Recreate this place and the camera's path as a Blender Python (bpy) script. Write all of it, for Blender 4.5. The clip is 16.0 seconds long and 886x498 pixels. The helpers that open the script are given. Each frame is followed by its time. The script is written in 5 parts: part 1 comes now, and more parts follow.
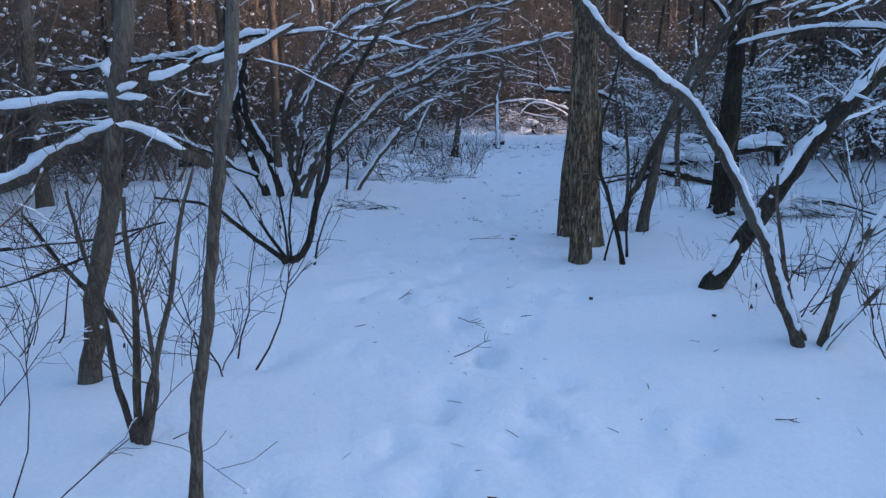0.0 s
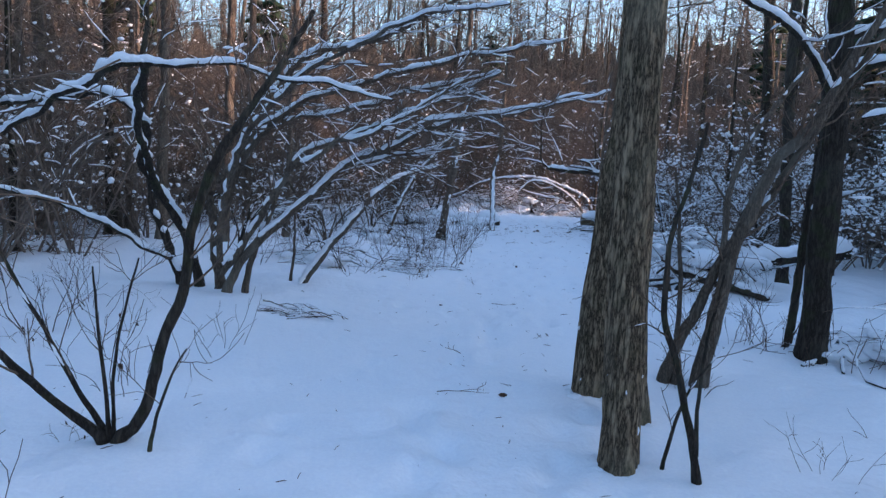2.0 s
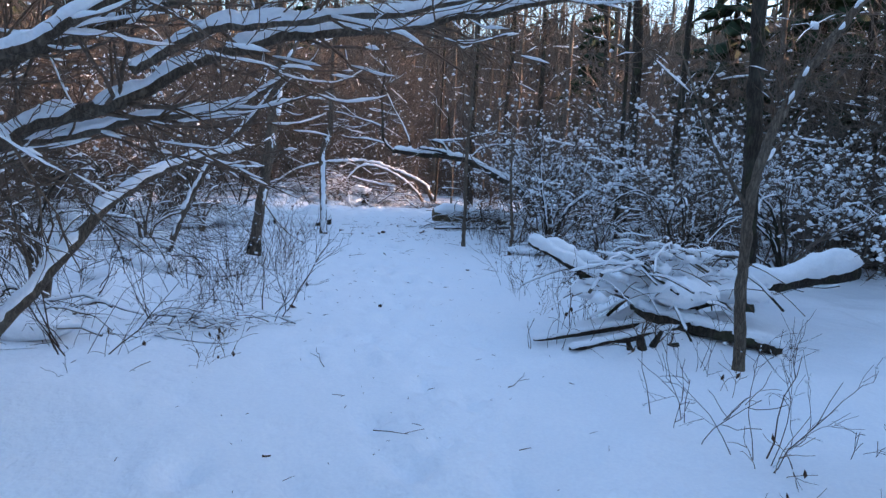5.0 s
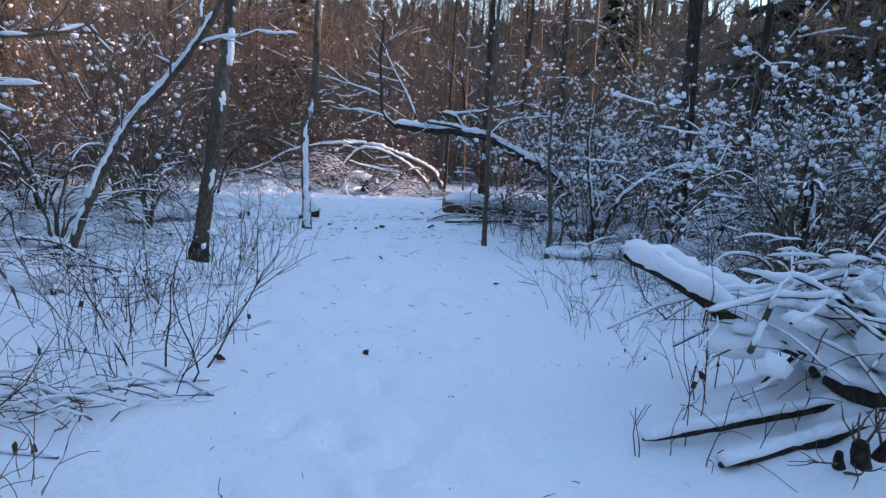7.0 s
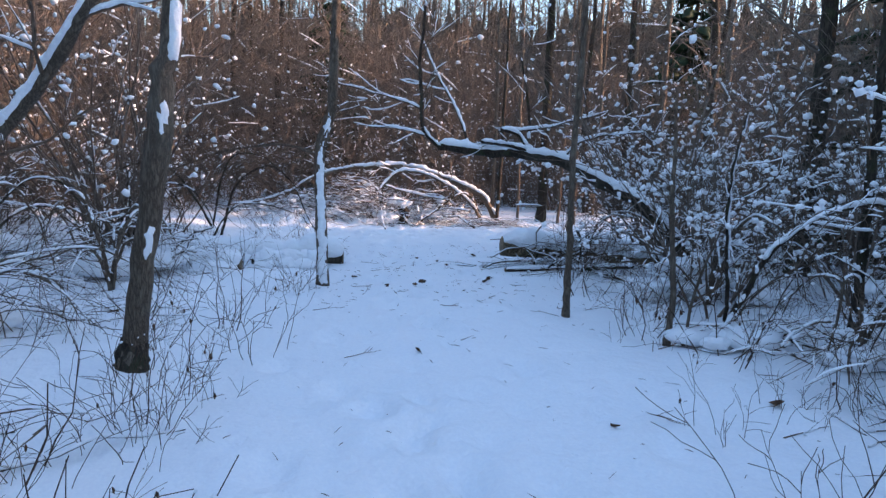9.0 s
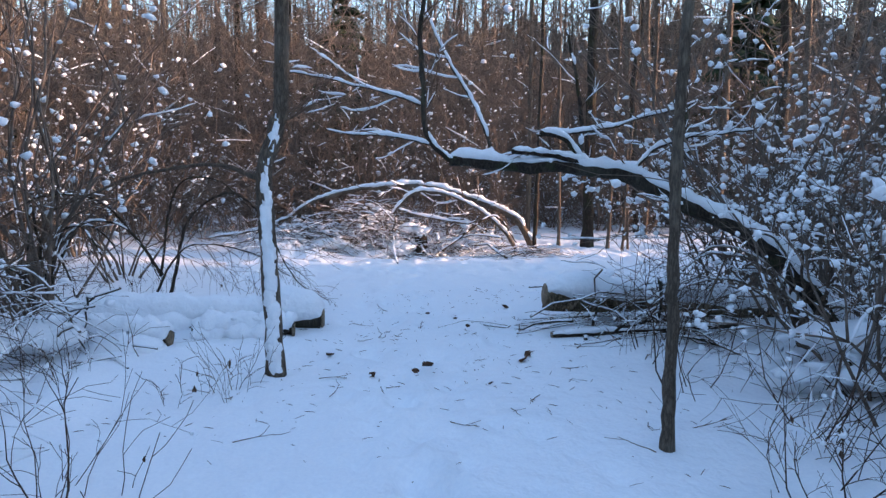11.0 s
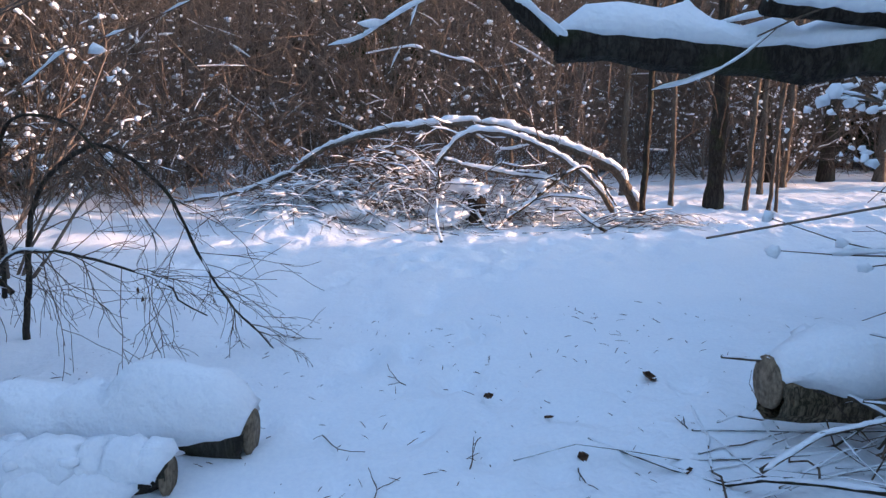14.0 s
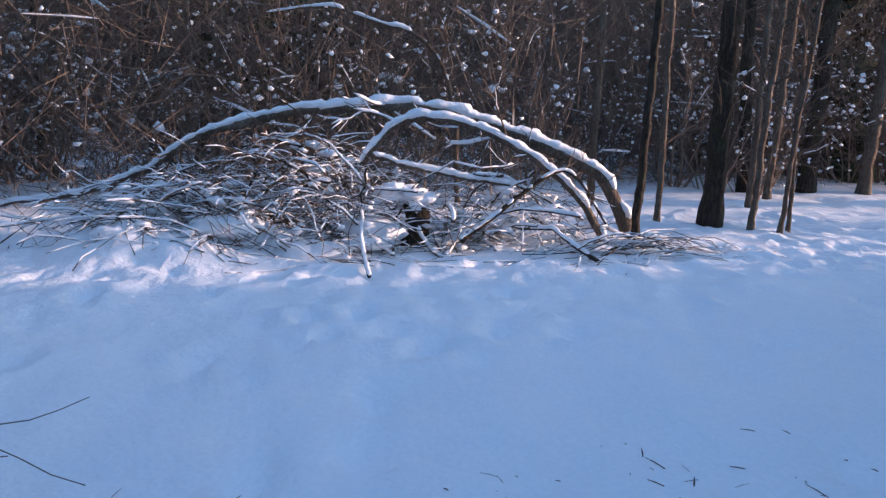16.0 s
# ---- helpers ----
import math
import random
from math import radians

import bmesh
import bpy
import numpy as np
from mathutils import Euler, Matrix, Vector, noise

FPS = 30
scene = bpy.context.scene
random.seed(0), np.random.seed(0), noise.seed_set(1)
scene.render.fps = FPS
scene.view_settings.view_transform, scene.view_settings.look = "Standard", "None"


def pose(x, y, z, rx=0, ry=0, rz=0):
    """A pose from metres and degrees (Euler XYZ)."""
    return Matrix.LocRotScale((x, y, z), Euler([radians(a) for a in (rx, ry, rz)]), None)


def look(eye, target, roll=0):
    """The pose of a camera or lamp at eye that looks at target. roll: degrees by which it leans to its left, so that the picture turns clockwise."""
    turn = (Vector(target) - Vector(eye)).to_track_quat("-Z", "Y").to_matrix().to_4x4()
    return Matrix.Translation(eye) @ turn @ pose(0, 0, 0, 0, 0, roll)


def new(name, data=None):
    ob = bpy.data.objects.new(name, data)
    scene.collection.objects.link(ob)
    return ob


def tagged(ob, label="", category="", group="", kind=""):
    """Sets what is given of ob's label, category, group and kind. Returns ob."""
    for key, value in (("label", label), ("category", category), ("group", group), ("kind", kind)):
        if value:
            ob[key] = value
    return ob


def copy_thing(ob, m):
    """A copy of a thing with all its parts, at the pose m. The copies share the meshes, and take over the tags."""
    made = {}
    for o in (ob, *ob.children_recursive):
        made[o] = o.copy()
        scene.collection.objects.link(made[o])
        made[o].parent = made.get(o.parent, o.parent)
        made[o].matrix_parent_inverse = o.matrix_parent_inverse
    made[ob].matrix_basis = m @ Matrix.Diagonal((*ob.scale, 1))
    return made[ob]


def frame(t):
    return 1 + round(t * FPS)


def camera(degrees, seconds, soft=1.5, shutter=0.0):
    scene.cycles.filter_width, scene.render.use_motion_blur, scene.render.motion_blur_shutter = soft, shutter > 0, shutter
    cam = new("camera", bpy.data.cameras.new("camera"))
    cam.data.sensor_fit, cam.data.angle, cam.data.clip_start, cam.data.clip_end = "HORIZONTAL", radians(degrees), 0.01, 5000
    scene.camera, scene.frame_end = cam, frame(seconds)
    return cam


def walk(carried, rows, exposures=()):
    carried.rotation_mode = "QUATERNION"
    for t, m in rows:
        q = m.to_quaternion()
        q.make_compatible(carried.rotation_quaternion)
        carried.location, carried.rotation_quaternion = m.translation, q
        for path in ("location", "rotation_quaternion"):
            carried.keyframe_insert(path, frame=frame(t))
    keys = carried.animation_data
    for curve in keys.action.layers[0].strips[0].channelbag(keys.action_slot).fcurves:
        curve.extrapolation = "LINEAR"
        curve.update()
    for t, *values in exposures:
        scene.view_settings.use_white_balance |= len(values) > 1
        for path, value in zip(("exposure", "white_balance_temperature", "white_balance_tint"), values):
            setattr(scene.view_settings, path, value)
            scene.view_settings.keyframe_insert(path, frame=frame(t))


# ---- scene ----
cam = camera(67.9, 16.0, soft=1.4)
EXPOSURES = [(0.0, 1.67, 5430.0, 17.0), (1.0, 1.77, 5500.0, 17.0), (2.5, 1.90, 5560.0, 17.0), (3.0, 2.0, 5600.0, 17.0), (4.5, 2.08, 5640.0, 17.0), (8.0, 2.04, 5700.0, 17.0), (9.0, 2.10, 5740.0, 17.0),
             (12.5, 2.14, 5710.0, 16.0), (13.5, 2.11, 5740.0, 16.0), (15.0, 1.93, 5380.0, 15.0), (16.0, 1.60, 5180.0, 15.0)]
PATH = [
    (0, (0.026, 0.069, 1.597), (0.032, 2.016, 1.142), -0.4),
    (0.5, (0.133, 0.738, 1.546), (0.22, 2.677, 1.061), 0.5),
    (1, (0.198, 1.468, 1.6), (0.324, 3.42, 1.186), 1.6),
    (1.5, (0.369, 2.109, 1.619), (0.437, 4.084, 1.309), 2.4),
    (2, (0.3, 2.798, 1.624), (0.323, 4.782, 1.375), 2.9),
    (2.5, (0.268, 3.468, 1.664), (0.339, 5.452, 1.422), 1.8),
    (3, (0.04, 4.271, 1.661), (0.263, 6.242, 1.403), 1.0),
    (3.5, (-0.013, 4.921, 1.656), (0.33, 6.87, 1.369), 0.8),
    (4, (0.044, 5.616, 1.664), (0.511, 7.542, 1.399), 2.3),
    (4.5, (0.079, 6.304, 1.656), (0.628, 8.212, 1.415), 3.0),
    (4.7, (0.156, 6.577, 1.643), (0.727, 8.477, 1.389), 2.9),
    (6.8, (0.88, 9.36, 1.4), (1.458, 11.249, 1.088), 2.8),
    (7, (0.954, 9.617, 1.385), (1.509, 11.514, 1.079), 2.8),
    (7.5, (1.099, 10.301, 1.402), (1.631, 12.203, 1.093), 3.3),
    (8, (1.241, 10.994, 1.454), (1.748, 12.903, 1.144), 3.1),
    (8.5, (1.383, 11.674, 1.476), (1.85, 13.598, 1.193), 2.7),
    (9, (1.505, 12.332, 1.543), (1.931, 14.268, 1.274), 2.1),
    (9.2, (1.594, 12.579, 1.507), (2.012, 14.518, 1.255), 1.9),
    (11.3, (2.368, 15.398, 1.596), (2.682, 17.36, 1.368), 0.2),
    (11.5, (2.439, 15.643, 1.573), (2.756, 17.603, 1.336), 0.0),
    (12, (2.491, 16.342, 1.561), (2.809, 18.299, 1.298), 0.2),
    (12.5, (2.54, 16.944, 1.55), (2.816, 18.909, 1.295), 0.1),
    (13, (2.664, 17.616, 1.553), (2.894, 19.588, 1.308), 0.2),
    (13.5, (2.687, 18.273, 1.599), (2.869, 20.241, 1.293), -0.2),
    (14, (2.802, 18.991, 1.524), (2.947, 20.943, 1.114), -0.7),
    (14.5, (2.737, 19.642, 1.517), (2.884, 21.56, 0.97), -0.0),
    (15, (2.755, 20.314, 1.441), (2.965, 22.199, 0.806), 1.3),
    (15.5, (2.701, 20.931, 1.358), (3.025, 22.819, 0.783), 2.4),
    (16, (2.903, 21.55, 1.334), (3.294, 23.467, 0.918), 1.4),
]
walk(cam, [(t, look(eye, target, roll)) for t, eye, target, roll in PATH],
     exposures=EXPOSURES)

# ---- sky and low winter sun ----
SUN_EL, SUN_AZ = 8.0, 96.0  # degrees above the horizon; clockwise from ahead (+y)
world = bpy.data.worlds.new("winter_sky")
scene.world = world
world.use_nodes = True
wn = world.node_tree.nodes
sky = wn.new("ShaderNodeTexSky")
sky.sky_type = "NISHITA"
sky.sun_disc = False
sky.sun_elevation, sky.sun_rotation = radians(SUN_EL), radians(SUN_AZ)
world.node_tree.links.new(sky.outputs[0], wn["Background"].inputs[0])
wn["Background"].inputs[1].default_value = 0.15
sun = new("sun", bpy.data.lights.new("sun", "SUN"))
sun.data.energy, sun.data.angle, sun.data.color = 3.2, radians(0.6), (1.0, 0.60, 0.36)
to_sun = Vector((math.sin(radians(SUN_AZ)), math.cos(radians(SUN_AZ)), math.tan(radians(SUN_EL))))
sun.matrix_world = look(to_sun * 60, (0, 0, 0))


# ---- materials ----
def material(name, build):
    m = bpy.data.materials.new(name)
    m.use_nodes = True
    t = m.node_tree
    build(t, t.nodes, t.links, t.nodes["Principled BSDF"])
    return m


def noise_node(t, scale, detail=4.0, stretch=(1, 1, 1), rough=0.55):
    """Noise in object space, with the scale stretched along the axes."""
    c, m, n = t.nodes.new("ShaderNodeTexCoord"), t.nodes.new("ShaderNodeMapping"), t.nodes.new("ShaderNodeTexNoise")
    m.inputs["Scale"].default_value = stretch
    n.inputs["Scale"].default_value, n.inputs["Detail"].default_value, n.inputs["Roughness"].default_value = scale, detail, rough
    t.links.new(c.outputs["Object"], m.inputs[0])
    t.links.new(m.outputs[0], n.inputs["Vector"])
    return n.outputs["Fac"]


def ramp(t, fac, *stops):
    r = t.nodes.new("ShaderNodeValToRGB")
    el = r.color_ramp.elements
    while len(el) < len(stops):
        el.new(0.5)
    for e, (pos, col) in zip(el, stops):
        e.position, e.color = pos, (*col, 1)
    t.links.new(fac, r.inputs[0])
    return r.outputs[0]


def mix(t, fac, a, b, kind="MIX"):
    m = t.nodes.new("ShaderNodeMix")
    m.data_type, m.blend_type = "RGBA", kind
    for sock, v in ((m.inputs[0], fac), (m.inputs[6], a), (m.inputs[7], b)):
        if isinstance(v, (float, int)):
            sock.default_value = v
        elif isinstance(v, tuple):
            sock.default_value = (*v, 1)
        else:
            t.links.new(v, sock)
    return m.outputs[2]


def bump(t, height, strength, distance, normal=None):
    b = t.nodes.new("ShaderNodeBump")
    b.inputs["Strength"].default_value, b.inputs["Distance"].default_value = strength, distance
    t.links.new(height, b.inputs["Height"])
    if normal is not None:
        t.links.new(normal, b.inputs["Normal"])
    return b.outputs[0]


def snow_mat(name, grain):
    def build(t, n, l, p):
        big, fine = noise_node(t, 1.3, 3), noise_node(t, grain, 6)
        l.new(mix(t, 0.5, ramp(t, big, (0.3, (0.80, 0.83, 0.87)), (0.7, (0.87, 0.88, 0.90))),
                  ramp(t, fine, (0.35, (0.80, 0.82, 0.86)), (0.65, (0.90, 0.91, 0.92)))), p.inputs["Base Color"])
        p.inputs["Roughness"].default_value = 0.65
        p.inputs["Specular IOR Level"].default_value = 0.25
        crust = noise_node(t, grain * 0.18, 3)
        l.new(bump(t, fine, 0.15, 0.010, bump(t, crust, 0.45, 0.06)), p.inputs["Normal"])
    return material(name, build)


def bark_mat(name, dark, light, lichen, ridge=26.0, amount=0.35, moss=0.0):
    """Furrowed bark: long vertical ridges, patches of lichen, each stem of its own tone."""
    def build(t, n, l, p):
        raw = noise_node(t, ridge * 0.6, 5, (1, 1, 0.2), 0.66)
        off, mag, mul = n.new("ShaderNodeMath"), n.new("ShaderNodeMath"), n.new("ShaderNodeMath")
        off.operation, mag.operation, mul.operation = "SUBTRACT", "ABSOLUTE", "MULTIPLY"
        off.inputs[1].default_value, mul.inputs[1].default_value = 0.5, 5.0
        l.new(raw, off.inputs[0])
        l.new(off.outputs[0], mag.inputs[0])
        l.new(mag.outputs[0], mul.inputs[0])
        ridges = mul.outputs[0]  # narrow braided furrows between plates
        fine = noise_node(t, ridge * 4, 4, (1, 1, 0.4))
        patch = noise_node(t, 2.3, 4, (1, 1, 0.6))
        col = ramp(t, ridges, (0.0, dark), (0.28, tuple(a * 0.6 + b * 0.4 for a, b in zip(dark, light))), (0.9, light))
        col = mix(t, ramp(t, patch, (0.5, (0, 0, 0)), (0.68, (amount,) * 3)), col, lichen)
        if moss:
            green = noise_node(t, 5.0, 5)
            col = mix(t, ramp(t, green, (0.52, (0, 0, 0)), (0.64, (moss,) * 3)), col, (0.05, 0.065, 0.02))
        info = n.new("ShaderNodeObjectInfo")
        col = mix(t, 0.4, col, ramp(t, info.outputs["Random"], (0.0, (0.75, 0.7, 0.65)), (1.0, (1.25, 1.25, 1.25))), "MULTIPLY")
        l.new(col, p.inputs["Base Color"])
        p.inputs["Roughness"].default_value = 0.9
        p.inputs["Specular IOR Level"].default_value = 0.2
        l.new(bump(t, fine, 0.4, 0.004, bump(t, ridges, 0.8, 0.03)), p.inputs["Normal"])
    return material(name, build)


def plain_mat(name, a, b, scale=20.0, rough=0.85):
    def build(t, n, l, p):
        f = noise_node(t, scale, 5)
        col = ramp(t, f, (0.35, a), (0.65, b))
        info = n.new("ShaderNodeObjectInfo")
        col = mix(t, 0.5, col, ramp(t, info.outputs["Random"], (0.0, (0.6, 0.55, 0.5)), (1.0, (1.3, 1.3, 1.3))), "MULTIPLY")
        l.new(col, p.inputs["Base Color"])
        p.inputs["Roughness"].default_value = rough
        p.inputs["Specular IOR Level"].default_value = 0.2
        l.new(bump(t, f, 0.5, 0.006), p.inputs["Normal"])
    return material(name, build)


SNOW = snow_mat("ground_snow", 45.0)
CAP = snow_mat("branch_snow", 60.0)
BARK = bark_mat("furrowed_bark", (0.026, 0.018, 0.011), (0.46, 0.35, 0.225), (0.38, 0.33, 0.23), 44.0, 0.4, 0.2)
SMOOTH = bark_mat("smooth_bark", (0.085, 0.066, 0.05), (0.25, 0.20, 0.15), (0.32, 0.30, 0.25), 60.0, 0.4)
DARK = bark_mat("dark_bark", (0.022, 0.017, 0.013), (0.085, 0.068, 0.052), (0.14, 0.14, 0.11), 40.0, 0.3, 0.35)
TWIG = plain_mat("twig_bark", (0.07, 0.05, 0.036), (0.17, 0.12, 0.085), 30.0)
THICKET = plain_mat("thicket_twigs", (0.10, 0.08, 0.065), (0.215, 0.17, 0.135), 12.0)
LEAF = plain_mat("dead_leaf", (0.045, 0.025, 0.015), (0.12, 0.065, 0.035), 40.0, 0.7)
STRAW = plain_mat("dry_stalk", (0.12, 0.085, 0.05), (0.24, 0.18, 0.11), 30.0)
STALK = plain_mat("dark_stalk", (0.035, 0.024, 0.018), (0.105, 0.07, 0.05), 30.0)
WOOD = plain_mat("weathered_wood", (0.10, 0.075, 0.05), (0.25, 0.19, 0.13), 35.0)
NEEDLE = plain_mat("evergreen_needles", (0.015, 0.028, 0.014), (0.04, 0.06, 0.03), 8.0)


def far_build(t, n, l, p):
    streak, tone = noise_node(t, 2.2, 6, (1, 1, 0.07), 0.7), noise_node(t, 0.12, 3)
    l.new(mix(t, 0.5, ramp(t, streak, (0.38, (0.02, 0.015, 0.012)), (0.62, (0.15, 0.118, 0.09))), ramp(t, tone, (0.35, (0.03, 0.028, 0.02)), (0.65, (0.14, 0.105, 0.078)))), p.inputs["Base Color"])
    p.inputs["Roughness"].default_value = 1.0


FAR = material("far_woods", far_build)


# ---- mesh tools ----
def lattice(x, y, scale, seed):
    """Smooth value noise in the plane, -1 to 1."""
    r = np.random.RandomState(seed).uniform(-1, 1, (64, 64))
    u, v = np.asarray(x, float) / scale, np.asarray(y, float) / scale
    i, j = np.floor(u).astype(int), np.floor(v).astype(int)
    a, b = u - i, v - j
    a, b = a * a * (3 - 2 * a), b * b * (3 - 2 * b)
    g = lambda p, q: r[p % 64, q % 64]
    return (g(i, j) * (1 - a) + g(i + 1, j) * a) * (1 - b) + (g(i, j + 1) * (1 - a) + g(i + 1, j + 1) * a) * b


TRAIL_Y = [-6, 0, 3, 5, 6.3, 9.4, 12.3, 15.6, 18, 20, 22, 26, 40]
TRAIL_X = [0.0, 0.15, 0.2, 0.15, 0.2, 0.9, 1.5, 2.3, 2.7, 2.8, 3.0, 3.5, 4.0]


def trail(y):
    return np.interp(y, TRAIL_Y, TRAIL_X)


STEPS = [(trail(y) + 0.14 * (-1) ** k + 0.1 * math.sin(k * 2.3), y, 0.9 + 0.4 * math.sin(k * 1.7))
         for k, y in enumerate(np.arange(-1.0, 27.0, 0.62))]


def gz(x, y):
    """Height of the snow."""
    x, y = np.asarray(x, float), np.asarray(y, float)
    off = np.clip((np.abs(x - trail(y)) - 1.0) / 1.5, 0, 1)
    open_ = np.clip((y - 22.5) / 1.5, 0, 1) * np.clip((x + 1) / 1.5, 0, 1)
    off = off * (1 - 0.8 * open_)
    z = 0.035 * lattice(x, y, 4.0, 1) + 0.016 * lattice(x, y, 1.1, 2) + 0.014 * lattice(x, y, 0.33, 3)
    z = z + off * (0.075 * lattice(x, y, 0.9, 4) + 0.05 * lattice(x, y, 0.38, 5) + 0.03)
    z = z + open_ * (0.020 * lattice(x, y, 0.22, 9) + 0.010 * lattice(x, y, 0.5, 10))
    lumps = 1 + 0.35 * lattice(x, y, 0.22, 13) + 0.3 * lattice(x, y, 0.5, 14)  # drifts over the heaps
    z = z + lumps * (0.30 * np.exp(-((x - 4.1) / 0.9) ** 2 - ((y - 12.35) / 0.42) ** 2) + 0.34 * np.exp(-((x - 1.4) / 0.8) ** 2 - ((y - 27.7) / 0.45) ** 2))
    far = np.clip((np.hypot(x - 2, y - 14) - 25) / 60, 0, 1)
    sun_block = np.clip((x - 27) / 12, 0, 1) * np.clip((23.0 - y + 0.7 * lattice(x, y, 3.0, 8)) / 1.3, 0, 1)  # unseen rise added to block the low sun and keep the trail in shade
    return z + far * 1.2 * lattice(x, y, 22.0, 6) + 7.4 * sun_block * sun_block * (3 - 2 * sun_block)


class Mesh:
    """Gathers tubes and clumps for one mesh."""
    def __init__(self):
        self.v, self.f, self.n = [], [], 0

    def add(self, verts, faces):
        self.v.append(np.asarray(verts, float))
        self.f += [[i + self.n for i in f] for f in faces]
        self.n += len(verts)

    def tube(self, pts, rad, sides=6, flat=None, cap=False, lump=0.0, rng=None):
        pts, rad = np.asarray(pts, float), np.asarray(rad, float)
        t = np.gradient(pts, axis=0)
        t /= np.linalg.norm(t, axis=1)[:, None] + 1e-9
        ref = np.array((0, 0, 1.0)) if abs(t[:, 2]).mean() < 0.75 or flat is not None else np.array((1.0, 0.1, 0))
        u = np.cross(t, ref)
        u /= np.linalg.norm(u, axis=1)[:, None] + 1e-9
        w = np.cross(u, t)
        a = np.arange(sides) * 2 * np.pi / sides
        rv = rad if flat is None else np.asarray(flat, float)
        ring = pts[:, None] + np.cos(a)[None, :, None] * u[:, None] * rad[:, None, None] + np.sin(a)[None, :, None] * w[:, None] * rv[:, None, None]
        if lump:
            ring = ring + rng.normal(0, lump, ring.shape) * rad[:, None, None]
        n = len(pts)
        k = np.arange(sides)
        k2 = (k + 1) % sides
        faces = []
        for i in range(n - 1):
            faces += np.stack([i * sides + k, i * sides + k2, (i + 1) * sides + k2, (i + 1) * sides + k], 1).tolist()
        if cap:
            faces += [list(range(sides - 1, -1, -1)), list(range((n - 1) * sides, n * sides))]
        self.add(ring.reshape(-1, 3), faces)

    def clump(self, p, r, rng, squash=0.7):
        """A small uneven lump."""
        v = ICO_V * (r * rng.uniform(0.45, 1.4, (12, 1))) * (rng.uniform(0.8, 1.4), rng.uniform(0.8, 1.3), squash)
        self.add(v + p, ICO_F)

    def blob(self, p, size, rng, nu=14, nv=8):
        """A smooth heap of snow."""
        u, v = np.meshgrid(np.arange(nu) * 2 * np.pi / nu, np.linspace(0.03, np.pi - 0.03, nv))
        ph = rng.uniform(0, 60)
        k = 1 + 0.22 * lattice(np.cos(u) * 2 + ph, np.sin(u) * 2 + v * 2, 1.0, 51) + 0.1 * lattice(np.cos(u) * 5 + ph, np.sin(u) * 5 + v * 4, 1.0, 52)
        q = np.stack([np.cos(u) * np.sin(v) * k * size[0], np.sin(u) * np.sin(v) * k * size[1], np.cos(v) * k * size[2]], -1).reshape(-1, 3)
        f = [[i * nu + j, (i + 1) * nu + j, (i + 1) * nu + (j + 1) % nu, i * nu + (j + 1) % nu] for i in range(nv - 1) for j in range(nu)]
        self.add(q + p, f)

    def object(self, name, mat, parent=None, label="", origin=(0, 0, 0)):
        me = bpy.data.meshes.new(name)
        v = np.concatenate(self.v) - np.asarray(origin, float) if self.v else np.zeros((0, 3))
        me.from_pydata(v.tolist(), [], self.f)
        me.shade_smooth()
        me.materials.append(mat)
        ob = new(name, me)
        if parent is not None:
            ob.parent = parent
        else:
            ob.location = origin
        return tagged(ob, label)


_g = (1 + 5 ** 0.5) / 2
ICO_V = np.array([(-1, _g, 0), (1, _g, 0), (-1, -_g, 0), (1, -_g, 0), (0, -1, _g), (0, 1, _g), (0, -1, -_g), (0, 1, -_g),
                  (_g, 0, -1), (_g, 0, 1), (-_g, 0, -1), (-_g, 0, 1)]) / 1.9
ICO_F = [(0, 11, 5), (0, 5, 1), (0, 1, 7), (0, 7, 10), (0, 10, 11), (1, 5, 9), (5, 11, 4), (11, 10, 2), (10, 7, 6), (7, 1, 8),
         (3, 9, 4), (3, 4, 2), (3, 2, 6), (3, 6, 8), (3, 8, 9), (4, 9, 5), (2, 4, 11), (6, 2, 10), (8, 6, 7), (9, 8, 1)]


def curve(ctrl, step=0.12, wobble=0.0, rng=None):
    """A smooth line through the control points."""
    c = np.asarray(ctrl, float)
    c = np.vstack([2 * c[0] - c[1], c, 2 * c[-1] - c[-2]])
    out = []
    for i in range(1, len(c) - 2):
        n = max(2, int(np.linalg.norm(c[i + 1] - c[i]) / step))
        for s in np.arange(n) / n:
            out.append(0.5 * (2 * c[i] + (c[i + 1] - c[i - 1]) * s + (2 * c[i - 1] - 5 * c[i] + 4 * c[i + 1] - c[i + 2]) * s * s
                              + (3 * c[i] - c[i - 1] - 3 * c[i + 1] + c[i + 2]) * s ** 3))
    out.append(c[-2])
    out = np.array(out)
    if wobble:
        out[1:] += rng.normal(0, wobble, (len(out) - 1, 3))
    return out


def unit(v):
    v = np.asarray(v, float)
    return v / (np.linalg.norm(v) + 1e-9)


